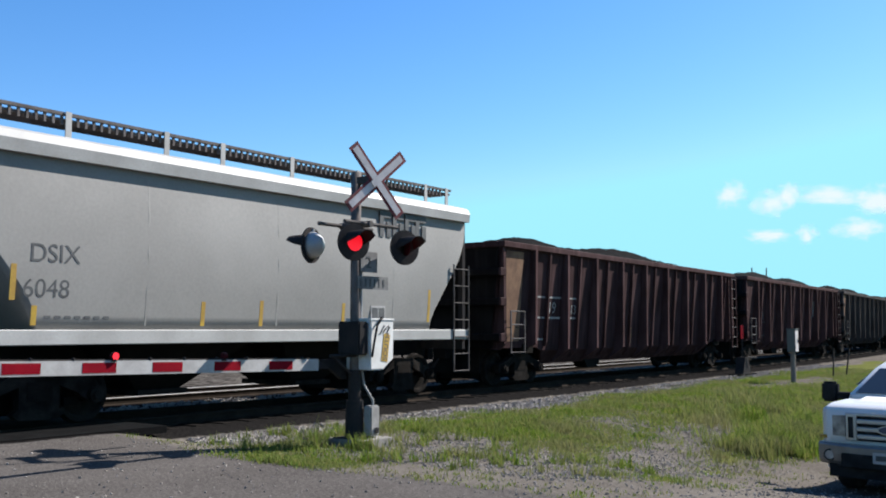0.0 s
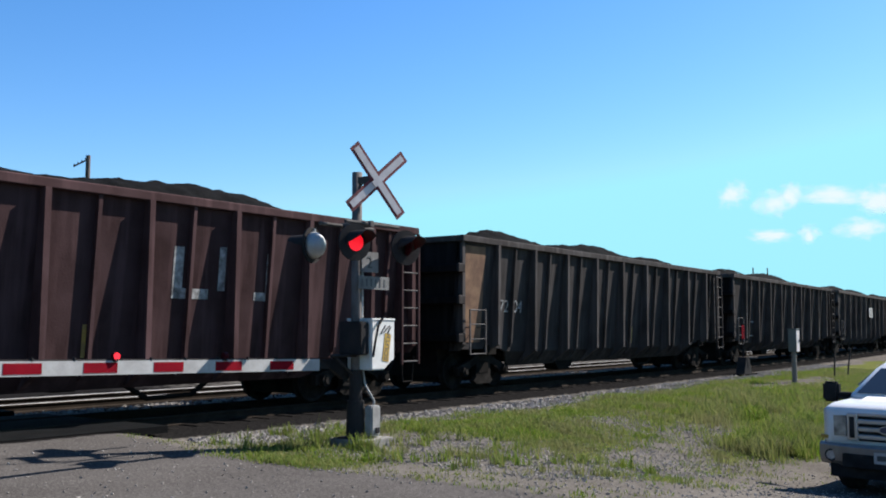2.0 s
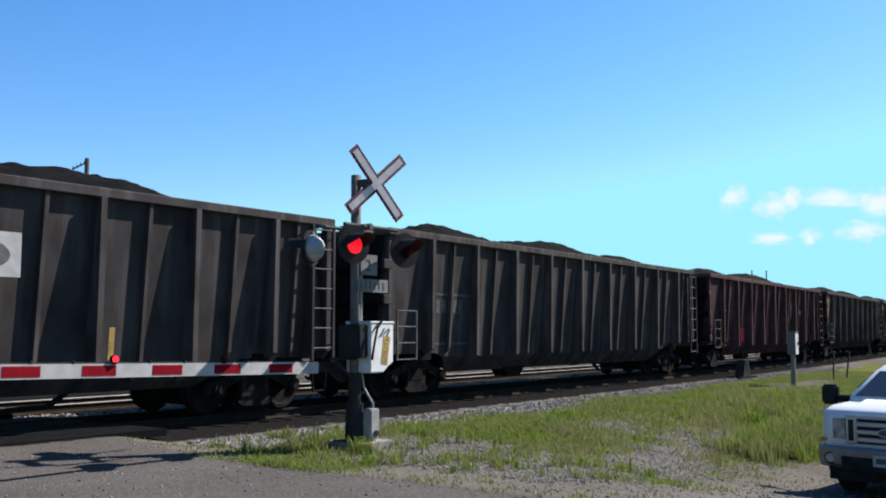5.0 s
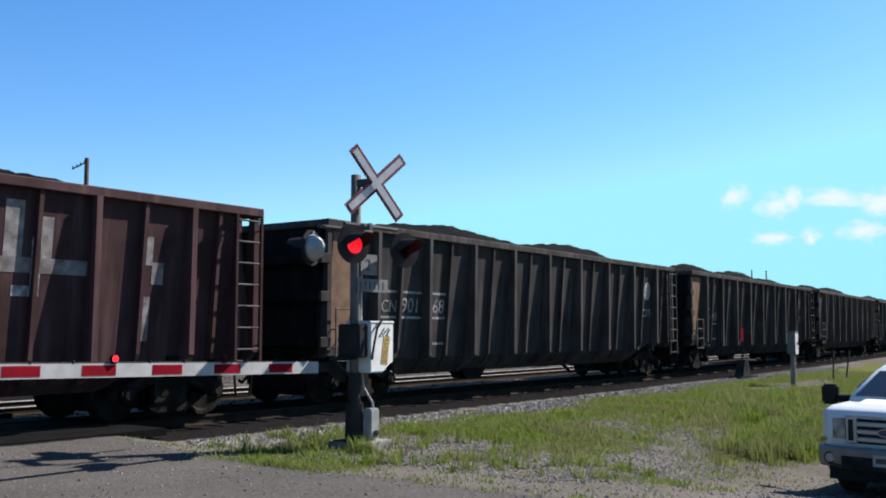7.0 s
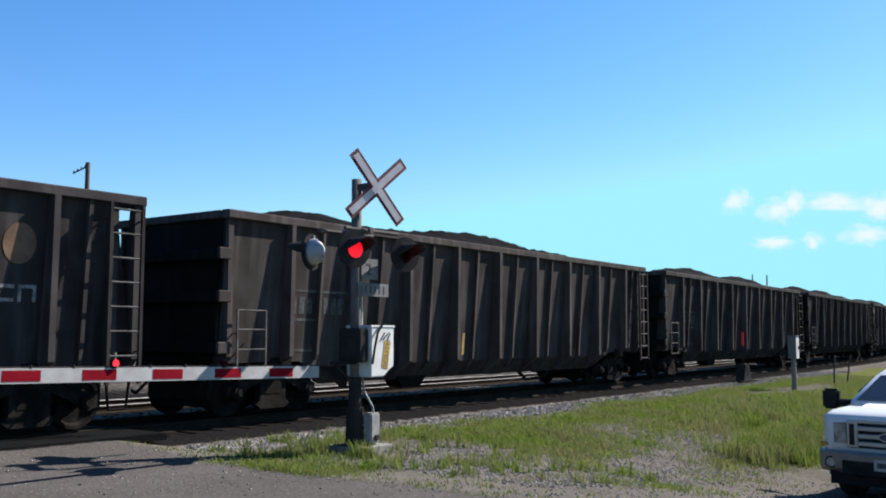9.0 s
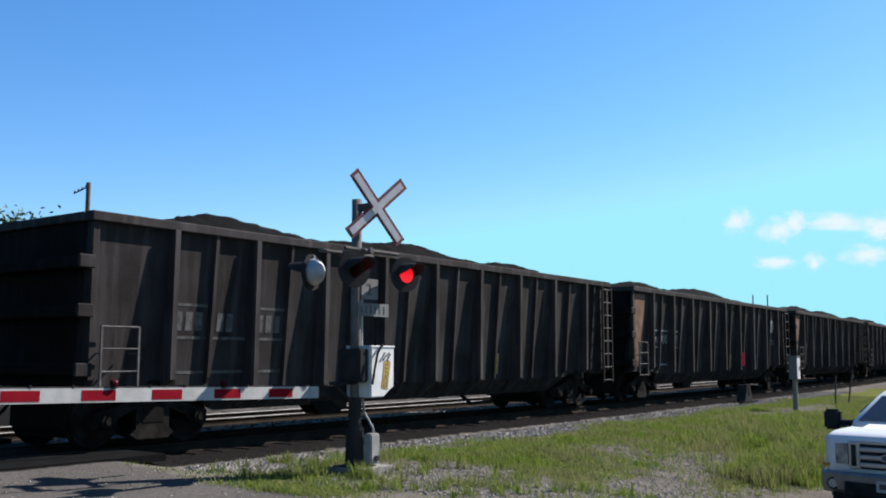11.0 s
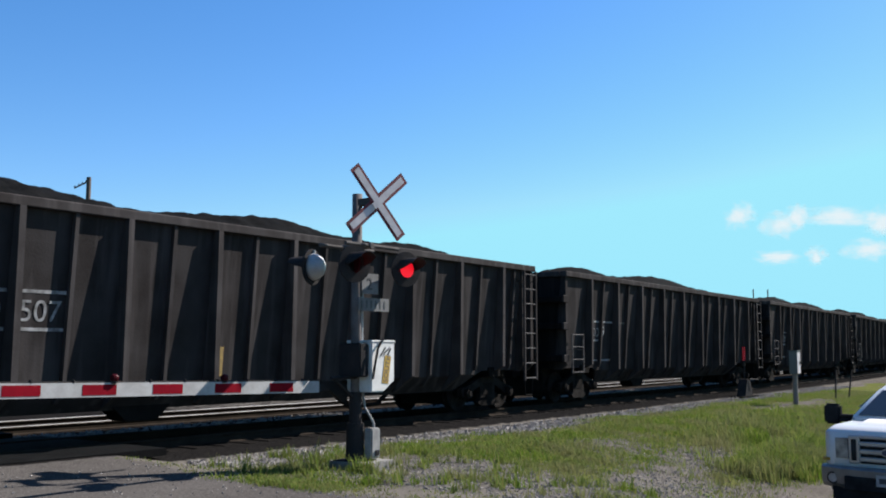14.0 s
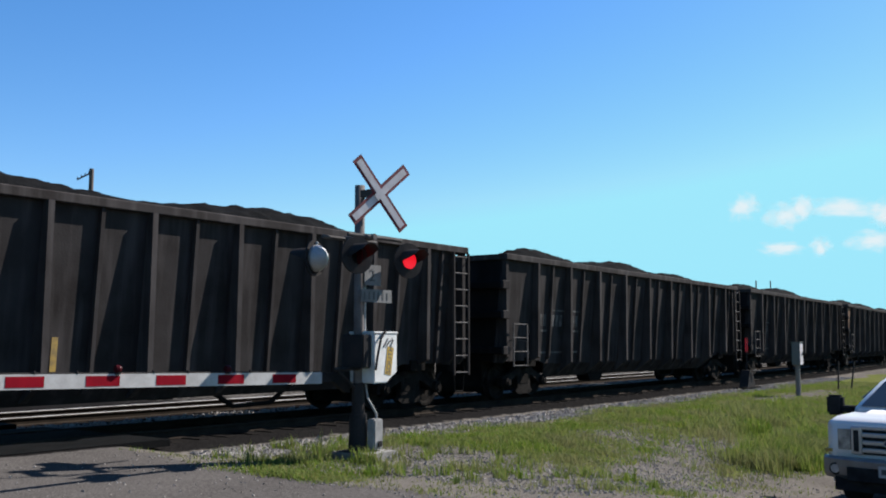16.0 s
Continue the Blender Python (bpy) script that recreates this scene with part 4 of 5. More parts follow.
        part("reflective_strip", bm, YELLOW, car, "yellow reflective strip")
    bm = B()
    for i in range(7):
        x = 1.5 + i * 0.16
        box(bm, x, x + 0.1, skin(1.62) - 0.004, skin(1.62) + 0.02, 1.6, 1.64)
    tagged(part("small_print", bm, DARKLETTER, car, "rows of small barred print"), kind="stuff")
    for x in (3.2, 6.0, 9.3):
        bm = loft(B(), [[(x, skin(z) - 0.003, z), (x + 0.03, skin(z) - 0.003, z), (x + 0.03, skin(z) + 0.01, z), (x, skin(z) + 0.01, z)] for z in (1.5, 2.0, 2.6, 3.2, 3.8)])
        part("weld_seam", bm, HOPPER, car)
    part("placard", box(B(), 8.6, 9.05, -1.566, -1.54, 1.62, 1.92), WHITE, car, "white framed placard")
    for x in (8.63, 8.84):
        part("placard_field", box(B(), x, x + 0.18, -1.569, -1.566, 1.66, 1.88), DARKLETTER, car)
    return car


HOPPER_MADE = hopper()


# ---- crossing signal ----
MAST = Vector((10.445, 9.41, -0.2))


def lamp_unit(parent, x, y, z, turn):
    """A flashing light: round black backboard, visor, red lens and a turning bulb; it faces -y before its turn."""
    m = pose(x, y, z, 0, 0, turn)
    bm = B()
    prof = [(0.262, 0.0), (0.262, -0.025), (0.11, -0.03), (0.16, -0.028), (0.165, 0.0)]
    seg = 28
    loft(bm, [[(r * math.cos(i * 2 * math.pi / seg), h, r * math.sin(i * 2 * math.pi / seg)) for i in range(seg)] for r, h in prof])
    unit = part("flashing_light", bm, BLACK, parent, "round black backboard", at=m)
    bm = B()
    rings = []
    for h, r, cutoff in ((-0.02, 0.165, 200), (-0.2, 0.16, 170), (-0.36, 0.15, 120)):
        arc = [math.radians(90 - cutoff / 2 + cutoff * i / 12) for i in range(13)]
        rings.append([(r * math.cos(a), h, r * math.sin(a)) for a in arc] + [((r - 0.006) * math.cos(a), h, (r - 0.006) * math.sin(a)) for a in arc[::-1]])
    loft(bm, rings)
    part("visor", bm, BLACK, unit)
    seg = 28
    prof = [(0.2, 0.004), (0.19, 0.05), (0.15, 0.12), (0.1, 0.16), (0.03, 0.18)]
    part("housing", loft(B(), [[(r * math.cos(i * 2 * math.pi / seg), h, r * math.sin(i * 2 * math.pi / seg)) for i in range(seg)] for r, h in prof]), ALU, unit, "rounded silver housing", smooth=True)
    me = mesh("lens", rod(B(), (0, -0.008, 0), (0, 0.008, 0), 0.125, seg=24), DULLRED)
    me.materials.append(LIT)
    for f in me.polygons:
        f.material_index = 1 if f.normal.y < -0.5 else 0
    lens = part("lens", me, DULLRED, unit, "round red lens that flashes", at=pose(0, -0.04, 0))
    bm = B()
    rod(bm, (0, 0.02, 0), (0, 0.02, 0.24), 0.02, seg=8)
    part("bracket", bm, ALU, unit)
    return lens


def signal():
    top = thing("crossing_signal", "grey crossing signal mast with crossbuck and red flashing lights", "crossing signal", at=Matrix.Translation(MAST))
    z = 0.2
    part("mast", rod(B(), (0, 0, 0.1), (0, 0, 3.95), 0.075, seg=18), MASTGREY, top, smooth=True)
    bm = rod(rod(B(), (0, 0, 0.05), (0, 0, 0.62), 0.14, 0.125, seg=18), (0, 0, 0.62), (0, 0, 1.06), 0.095, 0.092, seg=18)
    box(bm, -0.22, 0.22, -0.22, 0.22, 0.04, 0.1)
    part("mast_foot", bm, BLACK, top, "dark cast mast foot")
    # Bright tube along the right side imitates the sunlit edge of the mast.
    part("conduit", rod(B(), (0.092, -0.03, 1.8), (0.088, -0.03, 3.05), 0.02, seg=10), ALU, top, "bright conduit standing in for the mast's sunlit edge")
    # crossbuck
    for a in (49.2, -40.8):
        m = pose(0.03, -0.36 - 0.014 * (a < 0), 3.595 + z, 0, 0, -14) @ pose(0, 0, 0, 0, a, 0)
        blade = part("crossbuck_blade", box(B(), -0.092, 0.092, -0.006, 0.006, -0.64, 0.64), OLDRED, top, "white blade with a red border", at=m)
        part("blade_face", box(B(), -0.05, 0.05, -0.011, -0.006, -0.592, 0.592), CROSSWHITE, blade)
        if a > 0:
            part("blade_face", box(B(), -0.05, 0.05, -0.029, -0.0255, -0.1, 0.1), CROSSWHITE, blade)
    bm = box(B(), -0.05, 0.05, -0.35, 0.05, 3.57 + z, 3.67 + z)
    part("crossbuck_bracket", bm, GALV, top)
    # cross arm and lights
    bm = B()
    for y in (-0.25, 0.25):
        rod(bm, (-0.52, y, 2.97 + z), (0.65, y, 2.97 + z), 0.028, seg=8)
    rod(bm, (0, -0.3, 2.97 + z), (0, 0.3, 2.97 + z), 0.05, seg=10)
    part("cross_arm", bm, GALV, top)
    units = []
    for x, y, t in ((-0.5, -0.4, -14), (0.63, -0.4, -14), (-0.5, 0.4, 192)):
        units.append(lamp_unit(top, x, y, 2.66 + z, t))
    # number plate of tracks
    part("track_sign", box(B(), -0.02, 0.34, -0.125, -0.11, 2.28 + z, 2.58 + z), SIGNPLATE, top, "small white track number sign")
    lettering("numeral", "2", 0.26, DARKLETTER, top, pose(0.08, -0.128, 2.34 + z, 90, 0, 0))
    plate = part("word_sign", box(B(), -0.12, 0.56, -0.15, -0.135, 2.03 + z, 2.22 + z), SIGNPLATE, top, "white plate with barred lettering")
    for i in range(6):
        part("letter_bar", box(B(), -0.06 + i * 0.1, -0.03 + i * 0.1, -0.156, -0.151, 2.07 + z, 2.18 + z), DARKLETTER, plate)
    # gate mechanism
    bm = bevel(prism(B(), [(0.0, 0.86 + z), (0.3, 0.86 + z), (0.4, 0.98 + z), (0.52, 1.0 + z), (0.52, 1.59 + z), (0.0, 1.59 + z)], "y", -0.3, 0.18), 0.018)
    mech = part("gate_mechanism", bm, BOXPAINT, top, "pale metal gate mechanism box")
    part("mechanism_lid", bevel(box(B(), -0.01, 0.53, -0.31, 0.19, 1.57 + z, 1.605 + z), 0.01), BOXPAINT, mech)
    tilt = pose(0.33, -0.302, 1.18 + z, 0, 9, 0)
    part("label_strip", box(B(), -0.07, 0.07, -0.004, 0.0, -0.2, 0.2), YELLOW, mech, "yellow label", at=tilt)
    lettering("box_word", "SOUTH", 0.125, DARKLETTER, mech, tilt @ pose(0.045, -0.005, -0.19, 90, -90, 0), depth=0.001)
    for x0, z0, x1, z1 in ((0.2, 1.38, 0.3, 1.5), (0.27, 1.4, 0.33, 1.46), (0.3, 1.43, 0.4, 1.5), (0.36, 1.4, 0.42, 1.48)):
        part("scrawl", rod(B(), (x0, -0.303, z0 + z), (x1, -0.303, z1 + z), 0.012, seg=6), DARKLETTER, mech, "dark painted stroke")
    for z0 in (1.1, 1.42):
        part("hinge", bevel(box(B(), 0.515, 0.535, -0.28, -0.2, z0 + z, z0 + 0.1 + z), 0.005, 1), GALV, mech)
    bm = B()
    pts = [(0.22, -0.33, 1.62), (0.1, -0.34, 1.5), (0.03, -0.34, 1.25), (0.0, -0.33, 1.05)]
    for a, b in zip(pts, pts[1:]):
        rod(bm, (a[0], a[1], a[2] + z), (b[0], b[1], b[2] + z), 0.018, seg=6)
    part("cable", bm, BLACK, mech)
    part("mount_plate", bevel(box(B(), -0.2, -0.003, -0.26, 0.16, 1.08 + z, 1.56 + z), 0.02), BLACK, mech)
    bm = B()
    prism(bm, [(-0.55, 1.02 + z), (0.0, 1.02 + z), (0.0, 0.72 + z), (-0.1, 0.72 + z)], "y", 0.16, 0.22)
    part("arm_bracket", bm, BLACK, top)
    part("bracket_strut", rod(rod(B(), (-0.42, 0.02, 1.06 + z), (-0.06, -0.02, 0.78 + z), 0.022, seg=8), (-0.5, 0.02, 1.07 + z), (0.02, -0.05, 1.07 + z), 0.025, seg=8), BLACK, top)
    foot_box = part("junction_box", bevel(box(B(), 0.04, 0.24, -0.28, -0.13, 0.12, 0.55), 0.02), GALV2, top, "small pale junction box")
    part("lock", bevel(box(B(), 0.11, 0.2, -0.3, -0.28, 0.16, 0.24), 0.008, 1), BLACK, foot_box)
    bm, pts = B(), [(0.09, -0.06, 1.05), (0.11, -0.08, 0.85), (0.13, -0.16, 0.72), (0.17, -0.2, 0.62), (0.16, -0.21, 0.54)]
    for a, b in zip(pts, pts[1:]):
        rod(bm, a, b, 0.017, seg=8)
    part("flexible_conduit", bm, GALV2, top, "pale flexible conduit")
    return top, units


SIGNAL, UNITS = signal()
base = part("concrete_base", bevel(box(B(), -0.24, 0.42, -0.42, 0.3, -0.14, 0.09), 0.015), CONCRETE, at=Matrix.Translation(MAST))
tagged(base, "square weathered concrete base under the signal mast", "concrete base")


def gate():
    top = thing("gate_arm", "red and white striped crossing gate arm with small red lamps, lowered", "gate arm", at=pose(MAST.x, 9.6, 0.935, 0, 1.12, 0))
    part("arm_butt", bevel(box(B(), -0.8, 0.1, -0.024, 0.024, -0.06, 0.06), 0.01), BLACK, top)
    part("arm_board", box(B(), -8.2, -0.58, -0.025, 0.025, -0.08, 0.08), WHITE, top, "long white arm board")
    for i in range(8):
        x = -1.09 - i * 0.925
        part("stripe", box(B(), x - 0.43, x, -0.029, -0.025, -0.058, 0.058), RED, top, "red reflective stripe")
    lens = []
    for x, face in ((-2.3, 1), (-3.9, 0)):
        m = pose(x, -0.03, 0.13)
        lamp = part("gate_lamp", rod(B(), (0, 0, -0.06), (0, 0, -0.03), 0.035, seg=10), BLACK, top, at=m)
        me = mesh("lamp_lens", rod(rod(B(), (0, -0.03, 0), (0, 0, 0), 0.042, 0.05, seg=16), (0, 0, 0), (0, 0.03, 0), 0.05, 0.042, seg=16), DULLRED)
        me.materials.append(LIT)
        for f in me.polygons:
            f.material_index = 1 if f.normal.y < -0.9 else 0
        lens.append(part("lamp_lens", me, DULLRED, lamp, "small red lamp"))
    bm = rod(B(), (-0.6, -0.01, 0.088), (-8.0, -0.01, 0.088), 0.008, seg=5)
    for i in range(14):
        part("cable_clip", box(B(), -0.01, 0.01, -0.03, 0.01, 0.08, 0.115), BLACK, top, at=pose(-0.9 - i * 0.5, 0, 0))
    part("lamp_cable", bm, BLACK, top)
    return top, lens


def flash(lens, m, first_lit, t0, half):
    """Swings a lens edge-on each time its light goes off, and back when it comes on."""
    rows, lit, t = [(0.0, 0.0 if first_lit else 85.0)], first_lit, t0
    while t < 15.9:
        rows.append((t, 0.0 if lit else 85.0))
        lit = not lit
        rows.append((t + 1 / 30, 0.0 if lit else 85.0))
        t += half
    rows.append((16.0, 0.0 if lit else 85.0))
    walk(lens, [(t, m @ pose(0, 0, 0, 0, 0, a)) for t, a in rows])


GATE, GATE_LENSES = gate()


# ---- trackside and distance ----
def cabinet():
    top = thing("signal_cabinet", "pale metal signal cabinet on a weathered wooden post", "equipment cabinet", at=pose(31.1, 9.42, -0.26, 0, 0, -3))
    part("post", rod(B(), (0, 0, -0.1), (0, 0, 1.05), 0.085, 0.075, seg=12), WOOD, top)
    body = part("case", bevel(box(B(), -0.13, 0.13, -0.13, 0.13, 0.99, 1.69), 0.015), CABINET, top)
    part("roof", bevel(box(B(), -0.15, 0.15, -0.155, 0.15, 1.69, 1.73), 0.01), CABINET, body)
    # Whiter than the case: sunlight on this face is put into the colour.
    part("door", box(B(), -0.125, 0.125, -0.142, -0.13, 1.01, 1.67), CROSSWHITE, body, "cabinet door coloured bright as the sunlit side")
    part("handle", box(B(), 0.06, 0.09, -0.162, -0.142, 1.3, 1.4), BLACK, body)


def switch_stand():
    top = thing("switch_stand", "black switch stand with a small red target beside the track", "switch stand", at=on_track(35.2, -2.35, -0.2))
    part("foot", prism(B(), [(-0.45, 0), (0.45, 0), (0.16, 0.62), (-0.16, 0.62)], "y", -0.16, 0.16), BLACK, top)
    part("spindle", rod(B(), (0, 0, 0.6), (0, 0, 1.85), 0.03, seg=8), BLACK, top)
    part("lever", rod(B(), (0, -0.2, 0.62), (0.5, -0.35, 0.6), 0.025, seg=8), GALV, top)
    part("target", box(B(), -0.13, 0.13, -0.012, 0.012, 1.3, 1.8), RED, top, "red target")
    for y in (-1.25, 1.25):
        part("headblock", bevel(box(B(), -0.9, 0.9, y * 0.12 - 0.1, y * 0.12 + 0.1, -0.1, 0.02), 0.01, 1), TIE, top)


def marker_posts():
    for x, y, lean in ((35.2, 9.3, 3), (36.3, 9.15, 10)):
        top = thing("marker_post", "thin dark metal post leaning in the grass", "post", "thin posts on the verge", at=pose(x, y, -0.3, lean * 0.5, lean, 0))
        part("stake", box(B(), -0.035, 0.035, -0.02, 0.02, -0.1, 1.1), BLACK, top)


cabinet()
switch_stand()
marker_posts()


def utility_pole(x, y, h, arm, thick=0.19):
    top = thing("utility_pole", "brown wooden utility pole with a small crossarm", "utility pole", at=pose(x, y, -0.6))
    part("pole", rod(B(), (0, 0, 0), (0, 0, h), thick, thick * 0.75, seg=10), BARK, top)
    if arm:
        part("crossarm", rod(B(), (0, 0, h - 0.25), (-0.55, 0.73, h - 0.7), 0.05, seg=6), BARK, top)
        for i in range(4):
            part("insulator", rod(B(), (-0.1 - i * 0.14, 0.13 + i * 0.19, h - 0.28 - i * 0.12), (-0.1 - i * 0.14, 0.13 + i * 0.19, h - 0.16 - i * 0.12), 0.05, 0.03, seg=8), GALV, top)


utility_pole(34.5, 53.9, 13.0, True)
for x, y in ((118.5, 40.6), (120.3, 39.4)):
    utility_pole(x, y, 9.7, False, 0.1)


def tree(x, y, h, spread, seed):
    rng = np.random.default_rng(seed)
    top = thing("tree", "leafy green deciduous tree beyond the tracks", "tree", "trees beyond the tracks", at=pose(x, y, -0.6))
    bm = rod(B(), (0, 0, -0.1), (0.1, 0, h * 0.55), 0.22, 0.12, seg=10)
    tips = []
    for i in range(14):
        a, z0 = i * 2.4, h * rng.uniform(0.28, 0.6)
        r, z1 = spread * rng.uniform(0.5, 0.9), h * rng.uniform(0.5, 0.95)
        tip = (r * math.cos(a) * (1.2 - z1 / h), r * math.sin(a) * (1.2 - z1 / h), z1)
        rod(bm, (0.05, 0, z0), tip, 0.07, 0.02, seg=6)
        tips.append(tip)
    tips += [(0, 0, h * 0.9), (0.2, 0.1, h * 0.75)]
    part("trunk", bm, BARK, top)
    verts, faces = [], []
    for tip in tips:
        for _ in range(800):
            c = np.array(tip) + rng.normal(size=3) * spread * np.array([0.26, 0.26, 0.2])
            u, w = rng.normal(size=3), rng.normal(size=3)
            u, w = 0.16 * u / np.linalg.norm(u), 0.1 * w / np.linalg.norm(w)
            k = len(verts)
            verts += [tuple(c - u), tuple(c + w), tuple(c + u), tuple(c - w)]
            faces.append((k, k + 1, k + 2, k + 3))
    me = bpy.data.meshes.new("crown")
    me.from_pydata(verts, [], faces)
    me.materials.append(LEAF)
    part("crown", me, LEAF, top)


tree(32.0, 56.9, 9.9, 3.4, 1)
tree(29.0, 54.5, 7.6, 3.6, 3)
tree(36.0, 54.6, 6.2, 3.2, 2)
tree(36.5, 49.0, 5.4, 2.8, 4)
tree(41.0, 51.0, 4.8, 2.8, 5)


def cloud_material():
    m = bpy.data.materials.new("cloud")
    m.use_nodes = True
    n, l = m.node_tree.nodes, m.node_tree.links
    tc, tex, grad = n.new("ShaderNodeTexCoord"), n.new("ShaderNodeTexNoise"), n.new("ShaderNodeVectorMath")
    grad.operation = "LENGTH"
    l.new(tc.outputs["Object"], grad.inputs[0])
    info, off = n.new("ShaderNodeObjectInfo"), n.new("ShaderNodeVectorMath")
    off.operation = "MULTIPLY_ADD"
    l.new(info.outputs["Random"], off.inputs[0])
    off.inputs[1].default_value = (31, 17, 5)
    l.new(tc.outputs["Object"], off.inputs[2])
    l.new(off.outputs[0], tex.inputs["Vector"])
    tex.inputs["Scale"].default_value, tex.inputs["Detail"].default_value, tex.inputs["Roughness"].default_value = 1.6, 6, 0.6
    a = n.new("ShaderNodeMath")
    a.operation = "MULTIPLY_ADD"
    l.new(grad.outputs["Value"], a.inputs[0])
    a.inputs[1].default_value = -0.62
    l.new(tex.outputs["Fac"], a.inputs[2])
    r = n.new("ShaderNodeMapRange")
    r.interpolation_type = "SMOOTHSTEP"
    r.inputs["From Min"].default_value, r.inputs["From Max"].default_value, r.inputs["To Max"].default_value = -0.05, 0.5, 0.8
    l.new(a.outputs[0], r.inputs["Value"])
    em, tr, mx = n.new("ShaderNodeEmission"), n.new("ShaderNodeBsdfTransparent"), n.new("ShaderNodeMixShader")
    em.inputs[0].default_value, em.inputs[1].default_value = (0.95, 0.98, 1.0, 1), 0.42
    l.new(r.outputs[0], mx.inputs[0])
    l.new(tr.outputs[0], mx.inputs[1])
    l.new(em.outputs[0], mx.inputs[2])
    l.new(mx.outputs[0], n["Material Output"].inputs[0])
    return m


def clouds():
    """Small far clouds, each a thin sheet of vapour: yaw and height from the level in degrees, half width and half height in metres."""
    mat, made = cloud_material(), []
    for yaw, up, w, h in ((-70.05, 7.95, 62, 52), (-72.1, 7.35, 75, 52), (-73.2, 7.9, 45, 50), (-75.3, 7.75, 150, 42), (-72.1, 5.55, 90, 30), (-76.6, 5.8, 90, 42),
                          (-77.8, 7.3, 90, 60), (-74.1, 5.6, 40, 40)):
        eye = Vector(EYE)
        way = pose(0, 0, 0, 90 + up - 0.3, 0, yaw).to_3x3() @ Vector((0, 0, -1))
        bm = B()
        bmesh.ops.create_grid(bm, x_segments=1, y_segments=1, size=1.6)
        ob = part("cloud", bm, mat, None)
        ob.scale = (w, h, 1)
        tagged(ob, "small white fair-weather cloud far away", "cloud", "small clouds", "structure")
        made.append((ob, eye + way * 3000, pose(0, 0, 0, 90, 0, yaw)))
    return made


CLOUDS = clouds()


# ---- pickup truck ----
PAINT = material("white_truck_paint", (0.56, 0.545, 0.53), 0.3, 0.0, (0.5, 0.49, 0.475), 1.0, 0.08, 0.0, 20)
CHROME = material("chrome", (0.42, 0.41, 0.4), 0.3, 0.5, (0.32, 0.31, 0.3), 3, 0.1, 0.0, 40)
BUMPER = material("dull_chrome", (0.2, 0.19, 0.18), 0.4, 0.4, (0.14, 0.132, 0.125), 3, 0.2, 0.0, 40)
GLASS = material("dark_window_glass", (0.015, 0.018, 0.02), 0.06, 0.0, (0.012, 0.014, 0.016), 1, 0.1, 0.0, 20)
LAMPGLASS = material("headlight_glass", (0.34, 0.33, 0.32), 0.15, 0.2, (0.1, 0.1, 0.11), 6, 0.3, 0.1, 30)
RUBBER = material("tyre_rubber", (0.02, 0.02, 0.02), 0.85, 0.0, (0.03, 0.028, 0.026), 5, 0.4, 0.3, 40)
PLASTIC = material("black_plastic", (0.01, 0.01, 0.0105), 0.8, 0.0, (0.025, 0.025, 0.025), 5, 0.3, 0.1, 60)
BLUE = material("blue_badge", (0.02, 0.03, 0.075), 0.3, 0.0, (0.015, 0.025, 0.06), 5, 0.1, 0.0, 40)


for dull in (PLASTIC, RUBBER):
    dull.node_tree.nodes["Principled BSDF"].inputs["Specular IOR Level"].default_value = 0.1


def section(x, w, z0, z1, r, crown=0.0):
    """A rounded cross-section of a car body at x."""
    pts = []
    for cy, cz, a0 in ((w - r, z1 - r, 0), (-w + r, z1 - r, 90), (-w + r, z0 + r, 180), (w - r, z0 + r, 270)):
        for i in range(5):
            a = radians(a0 + 22.5 * i)
            y, z = cy + r * math.cos(a), cz + r * math.sin(a)
            pts.append((x, y, z + (crown * (1 - (y / w) ** 2) if a0 < 180 else 0)))
    return pts


